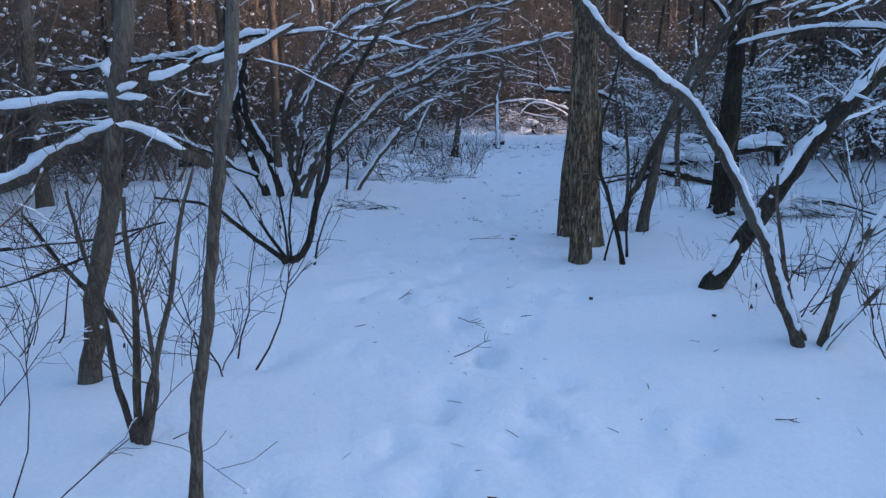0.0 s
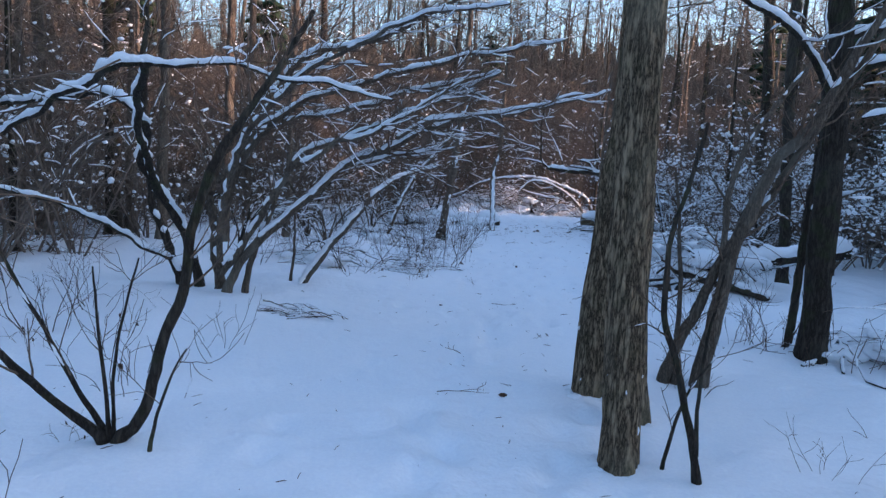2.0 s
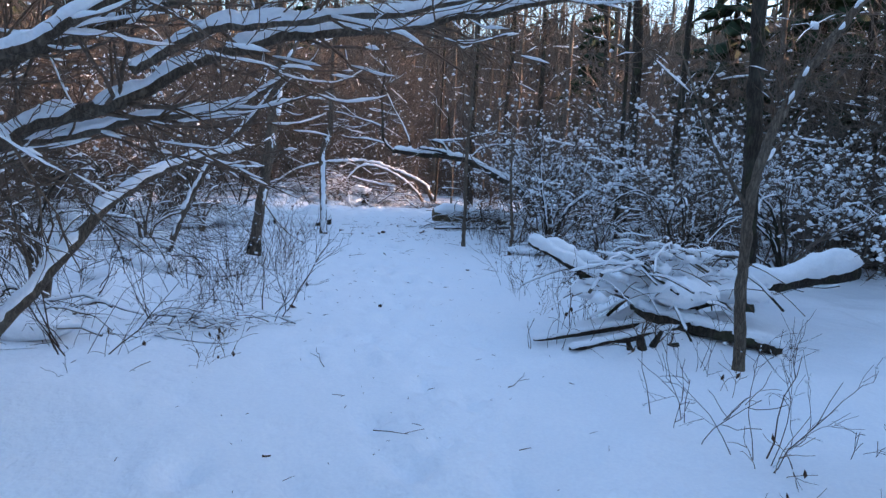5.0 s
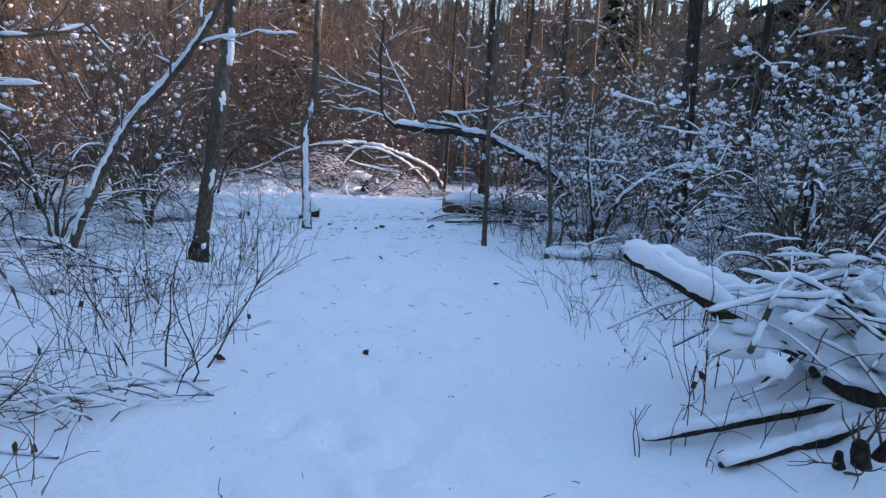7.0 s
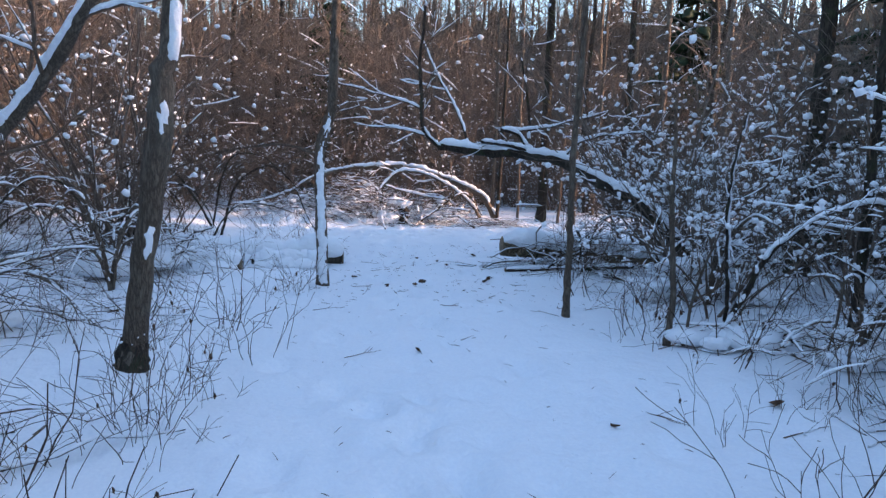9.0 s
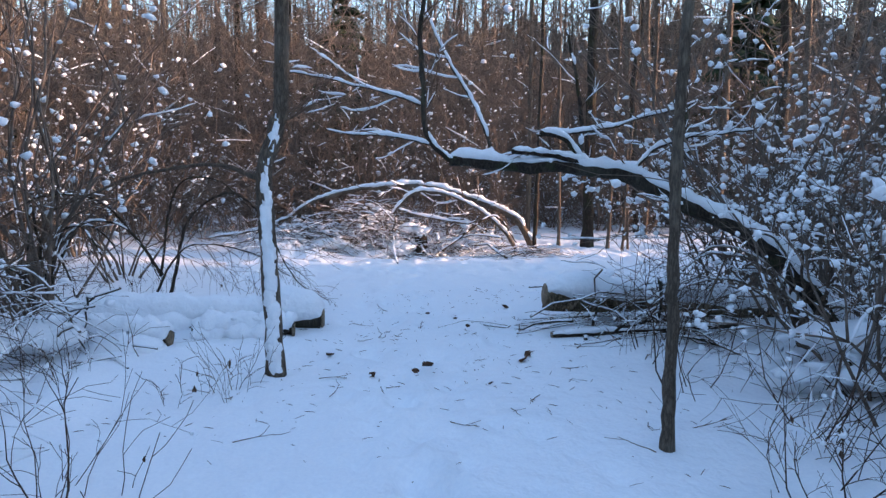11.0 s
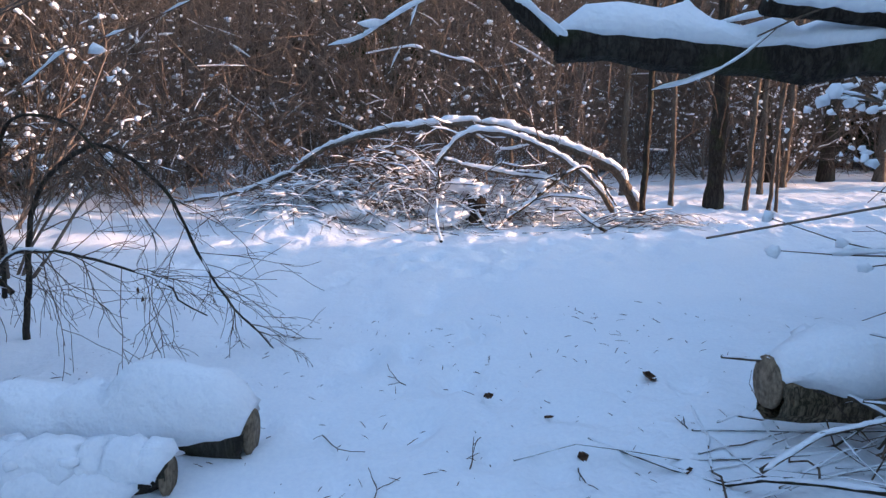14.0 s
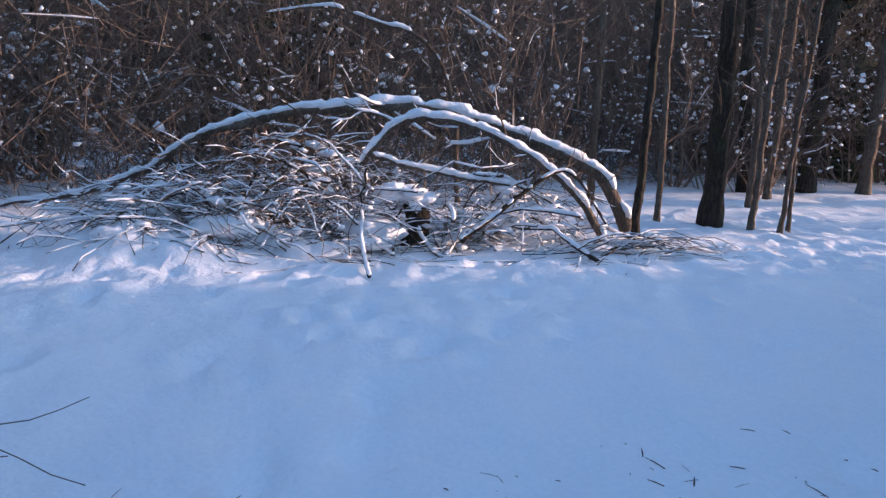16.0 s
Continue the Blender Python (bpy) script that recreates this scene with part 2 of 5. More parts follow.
def grow(rng, p, d, length, r, depth, out, lift=0.05, kids=(3, 6), wander=0.14, spread=(0.5, 1.1)):
    """A branch with its side branches, added to out as (points, radii, depth)."""
    n = 5 if depth else 4
    p, d = np.asarray(p, float), unit(d)
    pts, dirs = [p], [d]
    for _ in range(n):
        d = unit(d + rng.normal(0, wander, 3) + (0, 0, lift))
        p = p + d * length / n
        pts.append(p)
        dirs.append(d)
    pts = np.array(pts)
    out.append((pts, np.linspace(r, max(r * 0.35, 0.0016), n + 1), depth))
    if depth > 0:
        for _ in range(rng.integers(*kids)):
            s = rng.uniform(0.2, 0.97) * n
            i = int(min(s, n - 1))
            start = pts[i] + (pts[i + 1] - pts[i]) * (s - i)
            side = unit(np.cross(dirs[i], rng.normal(0, 1, 3)))
            grow(rng, start, dirs[i] + side * rng.uniform(*spread), length * rng.uniform(0.35, 0.62), max(r * rng.uniform(0.4, 0.6), 0.002),
                 depth - 1, out, lift, kids, wander * 1.15, spread)


def snow_line(buf, pts, rad, amount, rng, cover=0.6, sides=6):
    """Snow lying along the top of a branch, in broken runs."""
    pts, rad = np.asarray(pts, float), np.asarray(rad, float)
    seg = np.linalg.norm(np.diff(pts, axis=0), axis=1)
    s = np.concatenate([[0], np.cumsum(seg)])
    step = max(0.03, float(rad.mean()) * 1.1)
    n = max(4, int(s[-1] / step))
    q = np.linspace(0, s[-1], n)
    p = np.stack([np.interp(q, s, pts[:, k]) for k in range(3)], 1)
    r = np.interp(q, s, rad)
    t = np.gradient(p, axis=0)
    t /= np.linalg.norm(t, axis=1)[:, None] + 1e-9
    slope = np.abs(t[:, 2])
    ph = rng.uniform(0, 50)
    nz = lattice(q / 0.3 + ph, q * 0 + ph, 1.0, 11) * 0.55 + lattice(q / 0.07 + ph, q * 0, 1.0, 12) * 0.55
    ok = (nz * 0.5 + 0.5 < cover * (1.4 - slope * 0.75)) & (slope < 0.95)
    i = 0
    while i < n:
        if not ok[i]:
            i += 1
            continue
        j = i
        while j + 1 < n and ok[j + 1]:
            j += 1
        if j - i >= 2:
            k = np.arange(i, j + 1)
            taper = np.clip(np.minimum(k - i, j - k) / 1.6 + 0.12, 0.12, 1)
            h = amount * (r[k] * 0.8 + 0.012) * (0.85 + 0.6 * nz[k]) * (1 - 0.55 * slope[k]) * taper
            w = (r[k] * 1.02 + 0.003) * np.clip(taper * 1.3, 0.3, 1)
            wind = np.array((0, -0.45 if r.mean() < 0.045 else -0.1, 0.9))  # blown snow clings to the near side too
            up = wind - t[k] * (t[k] @ wind)[:, None]
            up /= np.linalg.norm(up, axis=1)[:, None] + 1e-9
            buf.tube(p[k] + up * (r[k] * 0.55 + h * 0.45)[:, None], w, sides, flat=h * 0.6 + r[k] * 0.3, lump=0.10, rng=rng, cap=True)
        i = j + 1


def empty(name, at, label, category, group=""):
    e = new(name)
    e.empty_display_size = 0.1
    e.location = at
    return tagged(e, label, category, group)


def woody(name, base, limbs, label, category="tree", seed=1, bark=None, twigs=10, twig_len=0.5, twig_depth=1, snow=1.0, cover=0.6,
          lift=0.08, group="", from_=0.3, sides=8, snow_limbs=True, kids=(2, 5), gnarl=0.2):
    """A tree or shrub from its stems: (control points, radius below, radius above[, twigs]). Each stem is a part; twigs and snow are one part each."""
    rng = np.random.default_rng(seed)
    base = np.asarray((base[0], base[1], float(gz(base[0], base[1]))))
    root = empty(name, base, label, category, group)
    tw, sn = Mesh(), Mesh()
    for k, (ctrl, r0, r1, *rest) in enumerate(limbs):
        n_tw = rest[0] if rest else twigs
        pts = curve(ctrl, max(0.07, r0 * 1.5), 0.0008 + r0 * 0.05, rng)
        run = np.linspace(0, 1, len(pts)) * len(pts) * max(0.07, r0 * 1.5)
        kink = np.stack([lattice(run / 0.35 + seed, run * 0 + 7 * j + k, 1.0, 61) + 0.5 * lattice(run / 0.13 + seed, run * 0 + 5 * j + k, 1.0, 62) for j in range(3)], 1)
        pts[1:] += kink[1:] * (0.006 + 0.022 * min(1.0, gnarl)) * np.clip(np.arange(1, len(pts)) / 4, 0, 1)[:, None]
        if abs(ctrl[0][2]) < 0.05:
            pts[0, 2] = gz(*pts[0, :2]) - 0.08
        rad = np.linspace(1, 0, len(pts)) ** 0.85 * (r0 - r1) + r1
        if k == 0 or ctrl[0][2] < 0.05:
            rad[:2] *= (1.35, 1.12)
        b = Mesh()
        b.tube(pts, rad * rng.uniform(0.93, 1.07, len(pts)), sides, lump=0.04, rng=rng, cap=True)
        stem = b.object("trunk" if k == 0 else "limb", bark or DARK, root, origin=base)
        own = Mesh()
        if snow and snow_limbs:
            snow_line(own, pts, rad, snow, rng, cover)
        if own.v:
            tagged(own.object("snow_cover", CAP, stem, "fresh snow lying along the upper side", origin=base), kind="stuff")
        m = len(pts)
        for _ in range(n_tw):
            i = int(rng.uniform(from_, 0.98) * (m - 1))
            d = unit(pts[min(i + 1, m - 1)] - pts[i])
            side = unit(np.cross(d, rng.normal(0, 1, 3)))
            out = []
            grow(rng, pts[i], d * 0.7 + side * rng.uniform(0.5, 1.0), twig_len * rng.uniform(0.5, 1.3), max(0.0025, min(0.012, rad[i] * rng.uniform(0.2, 0.4))), twig_depth, out, lift, kids)
            for q, rr, dep in out:
                tw.tube(q, rr, 4 if dep else 3)
                if snow and dep >= twig_depth - 1:
                    snow_line(sn, q, rr, snow * rng.uniform(0.7, 1.3), rng, cover * rng.uniform(0.2, 0.75), 5)
    if tw.v:
        tagged(tw.object("twig_spray", TWIG, root, origin=base), kind="stuff")
    if sn.v:
        tagged(sn.object("snow", CAP, root, "fresh white snow lying along the branches", origin=base), kind="stuff")
    return root


# ---- the ground ----
def graded(lo, hi, fine):
    a = np.arange(lo, hi + fine, fine)
    out = np.cumsum(fine * 1.22 ** np.arange(1, 45))
    out = out[out < 900]
    return np.concatenate([a[0] - out[::-1], a, a[-1] + out])


gx, gy = graded(-5.5, 10.5, 0.075), graded(0.5, 31.0, 0.085)
X, Y = np.meshgrid(gx, gy)
Z = gz(X, Y)
rng = np.random.default_rng(5)
for sx, sy, depth in STEPS:  # half-filled footprints down the middle of the trail
    d2 = ((X - sx) / 0.09) ** 2 + ((Y - sy) / 0.17) ** 2
    Z = Z - 0.075 * depth * np.exp(-d2) + 0.008 * np.exp(-((np.sqrt(d2) - 1.7) / 0.5) ** 2)
for _ in range(620):  # scuffs and small prints on the sunlit ground and the trail
    sy = rng.uniform(24.6, 29.5) if rng.random() < 0.55 else rng.uniform(2, 24)
    sx = rng.uniform(0.5, 10) if sy > 24.5 else trail(sy) + rng.normal(0, 0.7)
    if sy > 24.5 and 1.0 < sx < 6.2 and sy > 27.2:
        continue
    r = rng.uniform(0.05, 0.12)
    i0, i1 = np.searchsorted(gx, (sx - 0.6, sx + 0.6))
    j0, j1 = np.searchsorted(gy, (sy - 0.6, sy + 0.6))
    d2 = ((X[j0:j1, i0:i1] - sx) / r) ** 2 + ((Y[j0:j1, i0:i1] - sy) / r / 1.4) ** 2
    Z[j0:j1, i0:i1] += (-0.04 if sy > 24.5 else -0.045) * np.exp(-d2) + 0.02 * np.exp(-((np.sqrt(d2) - 1.6) / 0.5) ** 2)
nx, ny = len(gx), len(gy)
idx = np.arange(nx * ny).reshape(ny, nx)
quads = np.stack([idx[:-1, :-1], idx[:-1, 1:], idx[1:, 1:], idx[1:, :-1]], -1).reshape(-1, 4)
me = bpy.data.meshes.new("ground")
me.from_pydata(np.stack([X, Y, Z], -1).reshape(-1, 3).tolist(), [], quads.tolist())
me.shade_smooth()
me.materials.append(SNOW)
tagged(new("ground", me), "smooth blue-white snow covering the forest floor and trail", "snow", kind="structure")


# ---- the three big trunks beside the trail ----
def big_trunk(name, ctrl, r0, r1, label, seed, flare=0.35, limbs=()):
    """A thick trunk with furrowed bark plates and a flared foot."""
    rng = np.random.default_rng(seed)
    base = np.array((ctrl[0][0], ctrl[0][1], float(gz(ctrl[0][0], ctrl[0][1]))))
    root = empty(name, base, label, "tree", "big trunks beside the trail")
    pts = curve(ctrl, 0.035)
    pts[0, 2] = base[2] - 0.15
    n, sides = len(pts), 84
    h = np.concatenate([[0], np.cumsum(np.linalg.norm(np.diff(pts, axis=0), axis=1))])
    a = np.arange(sides) * 2 * np.pi / sides
    A, H = np.meshgrid(a, h)
    ph = rng.uniform(0, 40)
    k = sides / (2 * np.pi)
    warp = 0.9 * lattice(np.cos(A) * 1.5 + ph, np.sin(A) * 1.5 + H * 3.2, 1.0, seed)
    ridge = np.zeros_like(A)
    for f, w, hs in ((11, 0.5, 2.6), (17, 0.35, 4.1), (23, 0.25, 6.0)):
        cell = lattice(np.cos(A) * f / 2.5 + ph, np.sin(A) * f / 2.5 + H * hs, 1.0, seed + f)
        ridge += w * (np.abs(np.sin(A * f / 2 + warp * 1.6 + 0.8 * cell)) ** 0.6 - 0.6) + w * 0.35 * cell
    rad = (r1 + (r0 - r1) * np.exp(-H * 0.35)) * (1 + 0.19 * ridge)
    rad *= 1 + flare * np.exp(-H * 5.5) * (0.75 + 0.5 * np.sin(A * 3 + ph)) + 0.05 * np.sin(A * 2 + H * 1.3 + ph)
    V = pts[:, None] + np.stack([np.cos(A) * rad, np.sin(A) * rad, np.zeros_like(A)], -1)
    ids = np.arange(n * sides).reshape(n, sides)
    nxt = np.roll(ids, -1, 1)
    faces = np.stack([ids[:-1], nxt[:-1], nxt[1:], ids[1:]], -1).reshape(-1, 4).tolist()
    b = Mesh()
    b.add(V.reshape(-1, 3), faces)
    b.object("trunk", BARK, root, origin=base)
    sn, tw = Mesh(), Mesh()
    for _ in range(10):  # snow caught in the bark
        i = int(rng.integers(4, n - 1) if rng.random() < 0.5 else rng.integers(3, 24))
        s = int(rng.integers(0, sides))
        p = V[i, s] + (V[i, s] - pts[i]) * 0.01
        sn.clump(p - unit(V[i, s] - pts[i]) * 0.006, rng.uniform(0.006, 0.018), rng, 1.5)
    for _ in range(14):  # snow heaped at the foot
        s = rng.uniform(0, 2 * np.pi)
        q = base + (math.cos(s) * r0 * 1.25, math.sin(s) * r0 * 1.25, 0.01)
        sn.clump(q - (0, 0, 0.03), rng.uniform(0.04, 0.08), rng, 0.5)
    for c, ra, rb in limbs:
        p = curve(c, 0.08, 0.006, rng)
        r = np.linspace(ra, rb, len(p))
        m = Mesh()
        m.tube(p, r, 8, cap=True, lump=0.04, rng=rng)
        m.object("limb", DARK, root, origin=base)
        snow_line(sn, p, r, 1.2, rng, 0.75)
        for _ in range(12):
            i = int(rng.integers(len(p) // 4, len(p) - 1))
            out = []
            d = unit(p[i + 1] - p[i])
            grow(rng, p[i], d + unit(np.cross(d, rng.normal(0, 1, 3))) * 0.9, rng.uniform(0.4, 1.1), 0.008, 1, out, 0.0)
            for q, rr, dep in out:
                tw.tube(q, rr, 3)
                snow_line(sn, q, rr, 1.0, rng, 0.5, 5)
    if tw.v:
        tagged(tw.object("twig_spray", TWIG, root, origin=base), kind="stuff")
    tagged(sn.object("snow", CAP, root, "snow caught in the bark and at the foot", origin=base), kind="stuff")
    return root


big_trunk("tree", [(1.39, 6.31, 0), (1.38, 6.34, 0.5), (1.36, 6.38, 1.3), (1.36, 6.4, 2.16), (1.35, 6.45, 4.5), (1.3, 6.5, 8.0)], 0.101, 0.093,
          "tall grey-brown tree trunk with deeply furrowed bark in snow", 21,
          limbs=[([(1.36, 6.4, 2.9), (0.8, 6.6, 3.2), (0.0, 7.0, 3.4), (-0.9, 7.6, 3.2)], 0.04, 0.012),
                 ([(1.36, 6.4, 3.5), (1.9, 6.5, 3.55), (2.8, 6.9, 3.3), (3.6, 7.4, 2.9)], 0.04, 0.012)])
big_trunk("tree", [(1.53, 7.62, 0), (1.54, 7.65, 0.5), (1.6, 7.72, 1.1), (1.63, 7.74, 1.65), (1.7, 7.78, 2.48), (1.8, 7.8, 7.5)], 0.122, 0.108,
          "tall tree trunk with a split flared foot and furrowed bark", 22, 0.5)
big_trunk("tree", [(1.66, 7.08, 0), (1.6, 7.06, 0.7), (1.58, 7.05, 1.5), (1.52, 7.03, 2.1), (1.45, 7.0, 7.5)], 0.118, 0.110,
          "tall tree trunk with furrowed bark close beside another", 23)

# ---- things along the first stretch ----
woody("tree", (-1.93, 3.46), [([(-1.93, 3.46, 0), (-1.73, 3.46, 0.94), (-1.59, 3.46, 1.66), (-1.49, 3.46, 2.06), (-1.3, 3.5, 4.0), (-1.2, 3.6, 6.0)], 0.055, 0.03, 24),
                              ([(-3.2, 3.4, 0.95), (-2.25, 3.46, 1.15), (-1.88, 3.46, 1.33), (-1.58, 3.46, 1.42), (-1.16, 3.46, 1.26)][::-1], 0.03, 0.05, 6),
                              ([(-1.43, 3.46, 1.58), (-1.76, 3.46, 1.58), (-2.19, 3.46, 1.55), (-3.2, 3.5, 1.5)], 0.024, 0.02, 5),
                              ([(-1.62, 3.46, 1.6), (-1.26, 3.46, 1.71), (-1.0, 3.46, 1.79), (-0.7, 3.5, 1.95)], 0.026, 0.012, 5)],
      "slender grey tree with snow-laden side limbs", seed=31, bark=SMOOTH, snow=1.1, cover=0.75, twig_depth=2, twig_len=0.7, gnarl=0.6)
woody("tree", (-0.97, 2.41), [([(-0.97, 2.41, 0), (-0.84, 2.41, 0.93), (-0.74, 2.41, 1.45), (-0.66, 2.41, 1.91), (-0.55, 2.4, 3.5), (-0.5, 2.4, 4.6)], 0.026, 0.016, 4)],
      "thin bare sapling standing in the snow", seed=32, bark=SMOOTH, snow=0.5, cover=0.2, twig_len=0.4)
woody("shrub", (-1.38, 2.85), [([(-1.38, 2.85, 0), (-1.36, 2.85, 0.4), (-1.34, 2.85, 0.76), (-1.33, 2.87, 1.18)], 0.022, 0.008),
                               ([(-1.38, 2.85, 0), (-1.21, 2.87, 0.65), (-1.04, 2.9, 1.3)], 0.018, 0.006),
                               ([(-1.4, 2.86, 0), (-1.5, 2.9, 0.6), (-1.62, 2.95, 1.2)], 0.018, 0.006),
                               ([(-1.36, 2.84, 0), (-1.26, 2.8, 0.35), (-1.28, 2.82, 0.85)], 0.016, 0.006)],
      "small grey bush with tufts of snow at its foot", "shrub", seed=33, bark=SMOOTH, snow=1.6, cover=0.45, twigs=7, twig_len=0.45)
woody("shrub", (-2.3, 4.6), [([(-3.4, 4.5, 0.55), (-2.5, 4.6, 0.62), (-1.9, 4.6, 0.75)], 0.016, 0.006), ([(-3.4, 4.6, 0.2), (-2.6, 4.6, 0.45), (-2.0, 4.6, 0.72)], 0.014, 0.005),
                             ([(-2.3, 4.6, 0), (-2.6, 4.6, 0.35), (-2.95, 4.7, 0.8)], 0.022, 0.01)],
      "low dark branches reaching out over the snow", "shrub", seed=34, snow=1.3, cover=0.4, twigs=8)
woody("shrub", (-1.45, 6.3), [([(-1.45, 6.31, 0), (-1.28, 6.31, 0.17), (-1.16, 6.3, 0.58), (-1.05, 6.3, 0.89), (-1.02, 6.3, 1.14), (-0.96, 6.3, 1.38), (-0.84, 6.29, 1.67), (-0.72, 6.29, 1.85), (-0.4, 6.4, 2.4)], 0.036, 0.014, 12),
                              ([(-1.45, 6.3, 0), (-1.91, 6.28, 0.38), (-2.18, 6.3, 0.58), (-2.71, 6.33, 0.66)], 0.028, 0.01),
                              ([(-1.46, 6.31, 0), (-1.5, 6.31, 0.6), (-1.55, 6.32, 1.0)], 0.014, 0.005, 3),
                              ([(-1.44, 6.31, 0), (-1.42, 6.33, 0.5), (-1.3, 6.35, 1.05)], 0.012, 0.005, 3),
                              ([(-1.46, 6.33, 0), (-1.85, 6.4, 0.6), (-2.3, 6.5, 1.3)], 0.018, 0.006),
                              ([(-1.2, 6.2, 0), (-1.12, 6.2, 0.35), (-1.0, 6.2, 0.6)], 0.012, 0.004, 3)],
      "dark multi-stemmed shrub spreading from one foot in snow", "shrub", seed=35, snow=0.9, cover=0.35, twigs=7, twig_len=0.45)
woody("tree", (-2.2, 10.6), [([(-2.17, 10.52, 0), (-1.9, 10.48, 0.53), (-1.35, 10.44, 1.06), (-0.8, 10.4, 1.57), (-0.33, 10.29, 1.77), (0.27, 10.22, 2.08), (0.77, 10.17, 2.16), (1.5, 10.08, 2.37), (2.1, 10.0, 2.52)], 0.055, 0.013, 40),
                             ([(-0.85, 10.42, 1.56), (-0.28, 10.45, 1.70), (0.2, 10.5, 1.80), (0.5, 10.5, 2.0)], 0.032, 0.012, 8),
                             ([(-2.3, 10.75, 0), (-2.44, 10.8, 1.24), (-2.13, 10.79, 1.87), (-1.6, 10.7, 2.49), (-1.21, 10.6, 2.83), (-0.61, 10.5, 2.95), (0.36, 10.4, 3.42), (1.4, 10.2, 3.9)], 0.06, 0.012, 36),
                             ([(-2.0, 10.7, 0), (-1.75, 10.8, 0.9), (-1.5, 10.9, 1.6), (-1.45, 11.0, 2.1)], 0.04, 0.014, 8),
                             ([(-2.45, 10.9, 0.4), (-2.0, 10.6, 1.6), (-1.3, 10.2, 2.2), (-0.4, 9.9, 2.5), (0.6, 9.6, 2.75), (1.5, 9.4, 2.9)], 0.045, 0.012, 34),
                             ([(-2.25, 10.5, 0.2), (-1.79, 10.41, 0.82), (-1.41, 10.32, 1.47), (-1.12, 10.25, 1.73), (-0.69, 10.15, 1.89), (-0.07, 10.0, 2.16), (0.48, 9.87, 2.42), (0.89, 9.77, 2.61)], 0.045, 0.012, 32),
                             ([(-2.3, 10.6, 1.3), (-1.74, 10.4, 1.99), (-1.31, 10.3, 2.07), (-0.79, 10.17, 2.2), (-0.27, 10.05, 2.32), (0.21, 9.93, 2.48), (0.9, 9.8, 2.65)], 0.03, 0.01, 30),
                             ([(-0.17, 10.02, 1.91), (0.21, 9.93, 2.1), (0.69, 9.82, 2.19), (1.21, 9.69, 2.25), (1.72, 9.57, 2.42)], 0.026, 0.008, 10),
                             ([(-1.3, 9.75, 1.5), (-0.79, 9.58, 1.79), (-0.55, 9.51, 1.84), (-0.24, 9.43, 2.0), (0.0, 9.36, 2.16), (0.5, 9.2, 2.45)], 0.03, 0.009, 14),
                             ([(-2.2, 10.4, 0.4), (-2.0, 10.0, 1.3), (-1.5, 9.4, 2.0), (-0.8, 8.8, 2.45), (0.0, 8.3, 2.75), (0.8, 8.0, 2.9)], 0.04, 0.01, 34)],
      "many-stemmed tree arching snow-laden limbs over the trail", seed=36, snow=1.25, cover=0.72, twigs=14, twig_len=0.7, twig_depth=2, lift=0.05, bark=SMOOTH, kids=(2, 5), gnarl=1.0)
woody("tree", (-2.7, 11.0), [([(-2.64, 11.0, 0), (-2.79, 10.8, 0.72), (-3.0, 10.2, 1.48), (-2.7, 9.6, 1.95), (-3.4, 10.0, 2.2), (-5.1, 10.9, 2.1), (-6.2, 11.2, 2.0)], 0.06, 0.02, 14),
                             ([(-3.0, 10.6, 1.1), (-2.6, 9.2, 2.0), (-2.0, 7.94, 2.3), (-2.8, 8.4, 2.1), (-3.72, 8.9, 1.74), (-4.6, 9.2, 1.5)], 0.04, 0.018, 10),
                             ([(-2.05, 7.95, 2.3), (-1.3, 8.0, 2.3), (-0.6, 8.1, 2.2), (-0.1, 8.2, 2.15)], 0.022, 0.008, 6),
                             ([(-2.9, 11.1, 0), (-3.3, 11.1, 1.2), (-3.4, 11.1, 2.5), (-3.2, 11.0, 4.0)], 0.06, 0.02, 14),
                             ([(-3.0, 11.0, 0.3), (-4.0, 10.6, 0.9), (-5.0, 10.2, 1.2), (-6.0, 9.9, 1.2)], 0.035, 0.01, 14)],
      "dark tree with limbs bowed down under thick snow", seed=37, snow=1.6, cover=0.85, twig_len=0.8, twig_depth=2, kids=(2, 5), lift=0.02, gnarl=1.0)
woody("tree", (-1.43, 11.28), [([(-1.43, 11.28, 0), (-1.1, 11.2, 0.5), (-0.76, 11.2, 0.92), (-0.45, 11.3, 1.29), (-0.06, 11.5, 1.53), (0.3, 11.7, 1.63)], 0.05, 0.02, 7),
                               ([(-1.6, 11.4, 0), (-1.55, 11.45, 0.6), (-1.6, 11.5, 1.2)], 0.02, 0.008)],
      "leaning grey stem with snow along its upper side", seed=38, bark=SMOOTH, snow=1.7, gnarl=0.6, cover=1.0, twig_len=0.5)
woody("tree", (2.48, 7.95), [([(2.48, 7.95, 0), (2.56, 7.95, 0.54), (2.66, 7.94, 1.14), (2.94, 7.94, 1.82), (3.17, 7.94, 2.09), (3.6, 7.9, 3.0)], 0.065, 0.03, 8),
                             ([(2.2, 8.02, 0), (2.42, 8.02, 0.51), (2.62, 8.01, 1.05), (2.93, 8.0, 1.54), (3.42, 7.98, 2.4), (3.9, 7.9, 3.3)], 0.045, 0.02, 8),
                             ([(2.3, 8.0, 0), (2.3, 8.05, 0.8), (2.2, 8.1, 1.7)], 0.025, 0.01, 6)],
      "cluster of leaning grey-brown stems behind the big trunks", seed=39, snow=0.8, cover=0.4, bark=SMOOTH)
